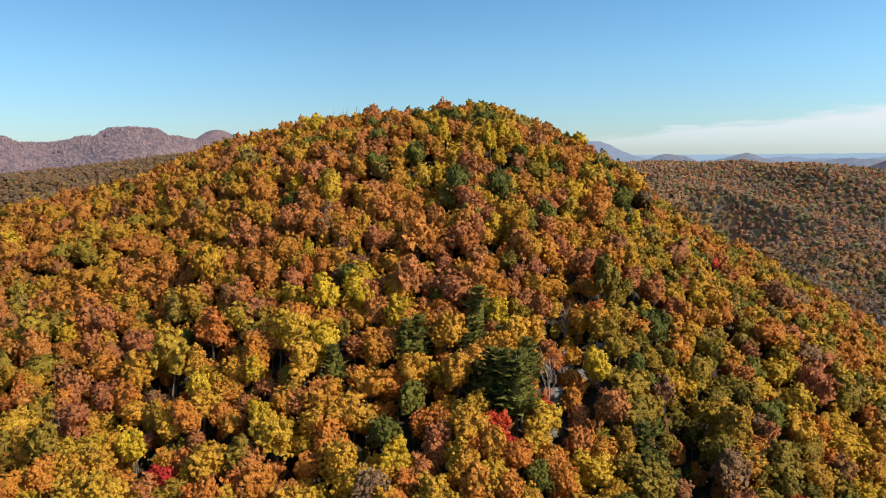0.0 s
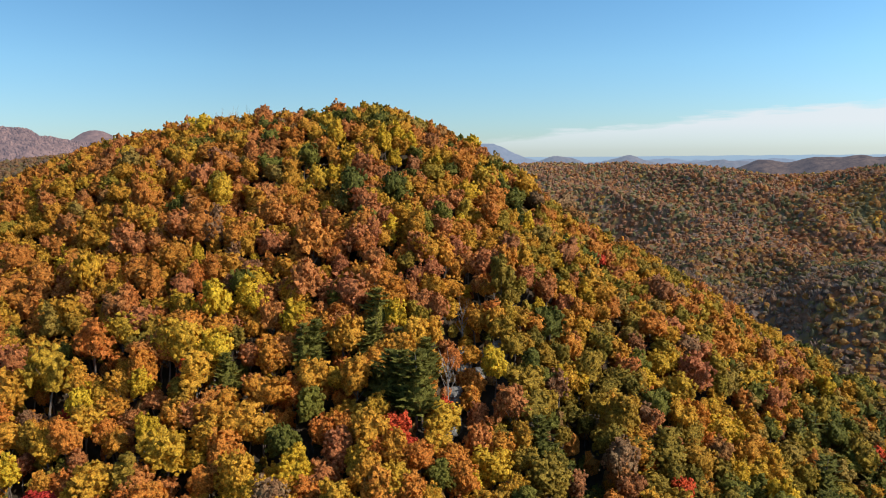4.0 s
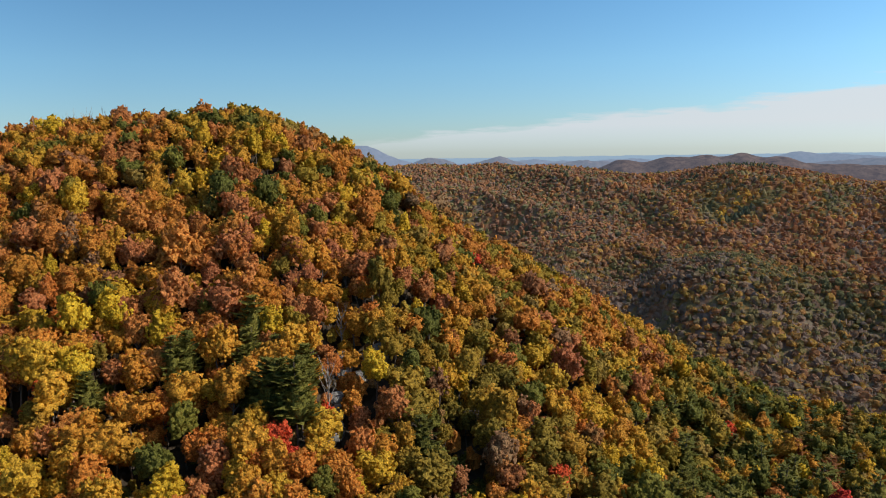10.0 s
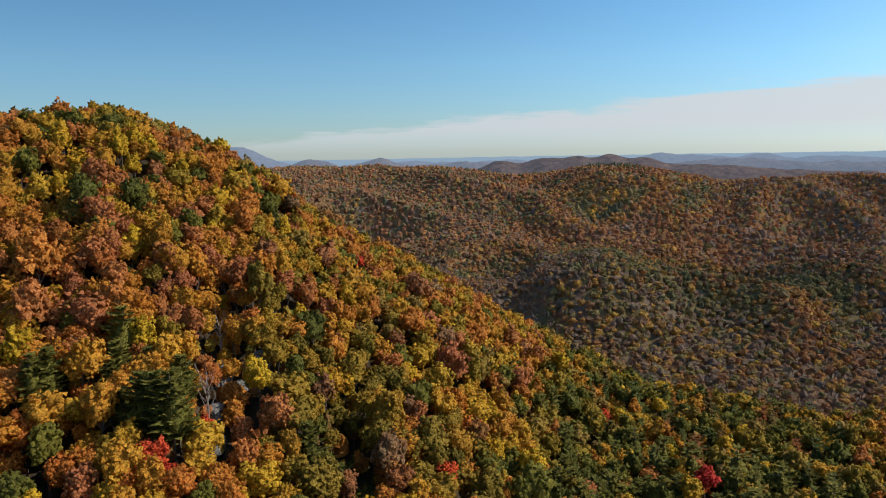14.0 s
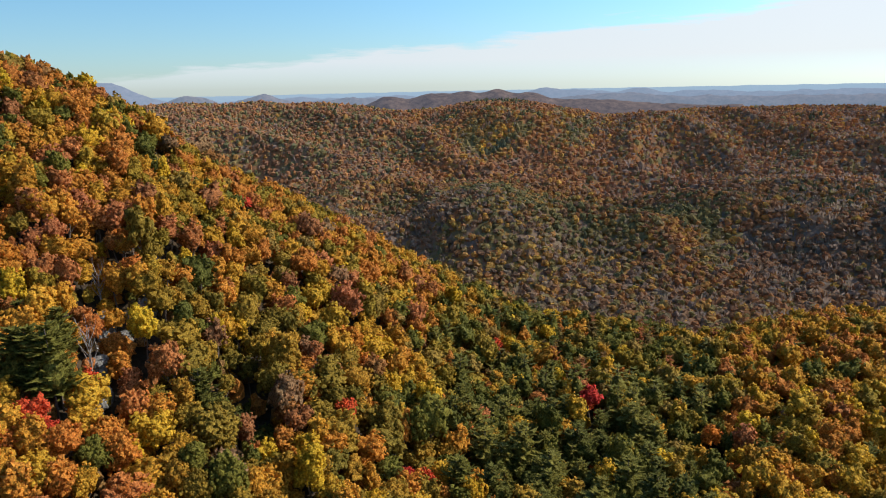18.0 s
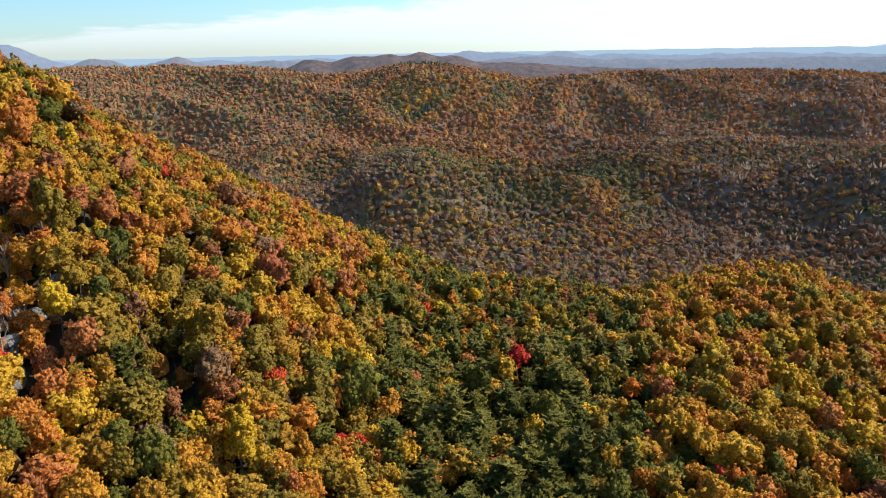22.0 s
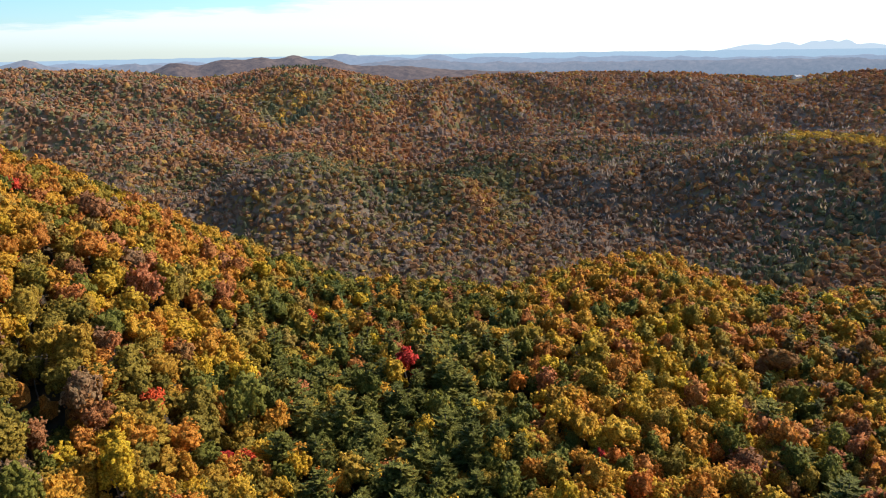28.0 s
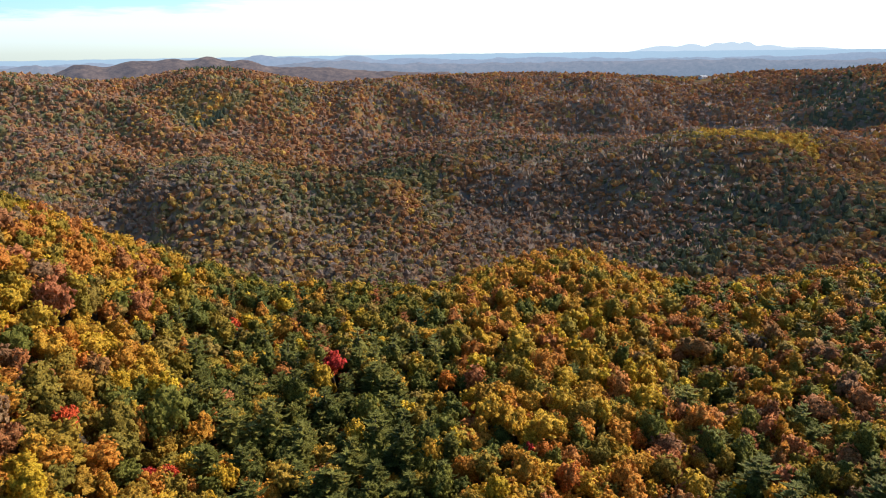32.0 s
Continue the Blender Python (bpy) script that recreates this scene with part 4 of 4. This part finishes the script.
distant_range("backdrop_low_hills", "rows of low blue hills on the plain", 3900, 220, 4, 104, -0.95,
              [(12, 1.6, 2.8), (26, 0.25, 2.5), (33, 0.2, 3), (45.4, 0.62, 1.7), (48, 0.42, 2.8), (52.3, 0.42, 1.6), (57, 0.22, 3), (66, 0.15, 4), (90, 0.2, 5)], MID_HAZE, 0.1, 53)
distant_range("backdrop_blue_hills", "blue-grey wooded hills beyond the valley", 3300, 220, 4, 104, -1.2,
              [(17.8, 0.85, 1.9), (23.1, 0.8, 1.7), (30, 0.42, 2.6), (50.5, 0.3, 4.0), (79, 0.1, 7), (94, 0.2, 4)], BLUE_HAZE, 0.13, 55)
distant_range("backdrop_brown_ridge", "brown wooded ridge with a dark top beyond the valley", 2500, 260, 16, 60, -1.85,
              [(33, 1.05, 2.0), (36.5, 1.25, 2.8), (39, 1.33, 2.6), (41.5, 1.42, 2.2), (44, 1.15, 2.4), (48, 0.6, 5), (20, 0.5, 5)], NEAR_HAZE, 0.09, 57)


# ---- rocks, bare trees and a house ----
def rock_outcrop(seed, x, y, wide, deep, tall, turn):
    """A weathered ledge of layered rock with cracks, standing out of the slope."""
    rng = np.random.RandomState(seed)
    v, f = ico(4)
    p = np.sign(v) * np.abs(v) ** 0.6
    step = np.floor(p[:, 2] * 3.2 + waves(p[:, 0], p[:, 1], 2.0, seed) * 0.8)
    out = 1 + 0.13 * np.sin(step * 2.7 + seed) + 0.12 * waves(p[:, 0] * 3, p[:, 1] * 3 + p[:, 2] * 2, 2.2, seed + 1) - 0.16 * (np.abs(waves(p[:, 0] + p[:, 2] * 0.2, p[:, 1], 1.3, seed + 2)) < 0.08)
    p = p * np.stack([out, out, 0.85 + 0.15 * out], -1) * (wide / 2, deep / 2, tall / 2)
    ob = new("rock_outcrop", mesh_of("rock_outcrop", p, f, ROCK))
    ob.matrix_basis = pose(x, y, float(land(x, y)) + tall * 0.4, rng.uniform(-6, 6), rng.uniform(-6, 6), turn)
    return tagged(ob, "pale grey weathered rock ledge between trees", "rock", "rocks in the ravine")


for seed, x, y, wide, deep, tall, turn in ((3, 30.2, 170.5, 4.5, 3, 6.5, 12), (4, 39.5, 169.8, 4, 3, 5.5, -20), (5, 26.4, 160.0, 4.5, 3.5, 5, 30), (6, 22.8, 150.5, 4.5, 3.5, 4, 5),
                                           (7, 20.3, 142.0, 4, 3, 3, 60), (8, 25.0, 153.5, 3.5, 3, 3.5, -35), (9, 33.5, 168.0, 3.5, 3, 4, 50)):
    rock_outcrop(seed, x, y, wide, deep, tall * 1.35, turn)


def bare_form(seed, tall):
    rng = np.random.RandomState(seed)
    pieces = [rod((0, 0, -1), (rng.normal(0, 0.3), rng.normal(0, 0.3), tall * 0.75), 0.2, 0.08, 6)]
    for k in range(13):
        a, z = k * 2.4, tall * (0.3 + 0.45 * k / 13)
        q = tall * rng.uniform(0.14, 0.24)
        tip = np.array([q * np.cos(a) * 0.7, q * np.sin(a) * 0.7, z + q])
        pieces.append(rod((0, 0, z), tip, 0.09, 0.04, 4))
        for e in range(3):
            pieces.append(rod(tip * (0.9, 0.9, 0.97), tip + rng.normal(0, 0.5, 3) + (0, 0, 1.1), 0.045, 0.015, 3))
    return joined(pieces)


GREY_BARK = plain_material("pale_grey_bark", (0.32, 0.29, 0.26), 0.9, 0.3, 0.6)
BARE_TREES = [mesh_of("bare_tree", *bare_form(110 + i, 12), GREY_BARK) for i in range(3)]
for i, (x, y) in enumerate([(-46, 277), (-43, 279), (-38, 278), (-35.5, 280), (-32, 279), (-27, 280), (-22, 281), (-52, 272), (-86, 150), (-41, 128), (31, 176), (24, 157)]):
    ob = new("bare_tree", BARE_TREES[i % 3])
    ob.matrix_basis = Matrix.LocRotScale((x, y, float(land(x, y))), Euler((0, 0, i * 1.7)), (1, 1, 1.15 + 0.1 * (i % 3)))
    tagged(ob, "leafless grey tree with bare twigs on the slope", "tree", "bare trees")


def far_house(x, y, turn):
    """A small white house with a grey gabled roof among the trees of the far rim."""
    top = new("house")
    tagged(top, "small white house with grey roof among far trees", "house")

    def box(name, size, at, mat, parent):
        bm = bmesh.new()
        bmesh.ops.create_cube(bm, size=1.0, matrix=Matrix.Translation(at) @ Matrix.Diagonal((*size, 1)))
        me = bpy.data.meshes.new(name)
        bm.to_mesh(me)
        bm.free()
        me.materials.append(mat)
        ob = new(name, me)
        ob.parent = parent
        return ob

    white, grey, dark = plain_material("white_siding", (0.8, 0.8, 0.78)), plain_material("grey_shingles", (0.3, 0.3, 0.32)), plain_material("dark_window", (0.05, 0.06, 0.07), 0.3)
    wall = box("wall", (16, 9, 5), (0, 0, 2.5), white, top)
    v = np.array([(-8.5, -5, 5), (8.5, -5, 5), (8.5, 5, 5), (-8.5, 5, 5), (-8.5, 0, 8), (8.5, 0, 8)])
    roof = new("roof", mesh_of("roof", v, np.array([(0, 1, 5), (0, 5, 4), (2, 3, 4), (2, 4, 5), (1, 2, 5), (3, 0, 4), (0, 2, 1), (0, 3, 2)]), grey))
    roof.parent = top
    box("chimney", (1, 1, 2.5), (4, 1, 8), grey, top)
    for k in (-5, 0, 5):
        box("window", (1.6, 0.12, 1.6), (k, -4.55, 2.8), dark, wall)
        box("window", (0.12, 1.6, 1.6), (-8.05, k * 0.5, 2.8), dark, wall)
    top.matrix_basis = pose(x, y, float(land(x, y)) + 2.6, 0, 0, turn)


far_house(1464, 279, -28)
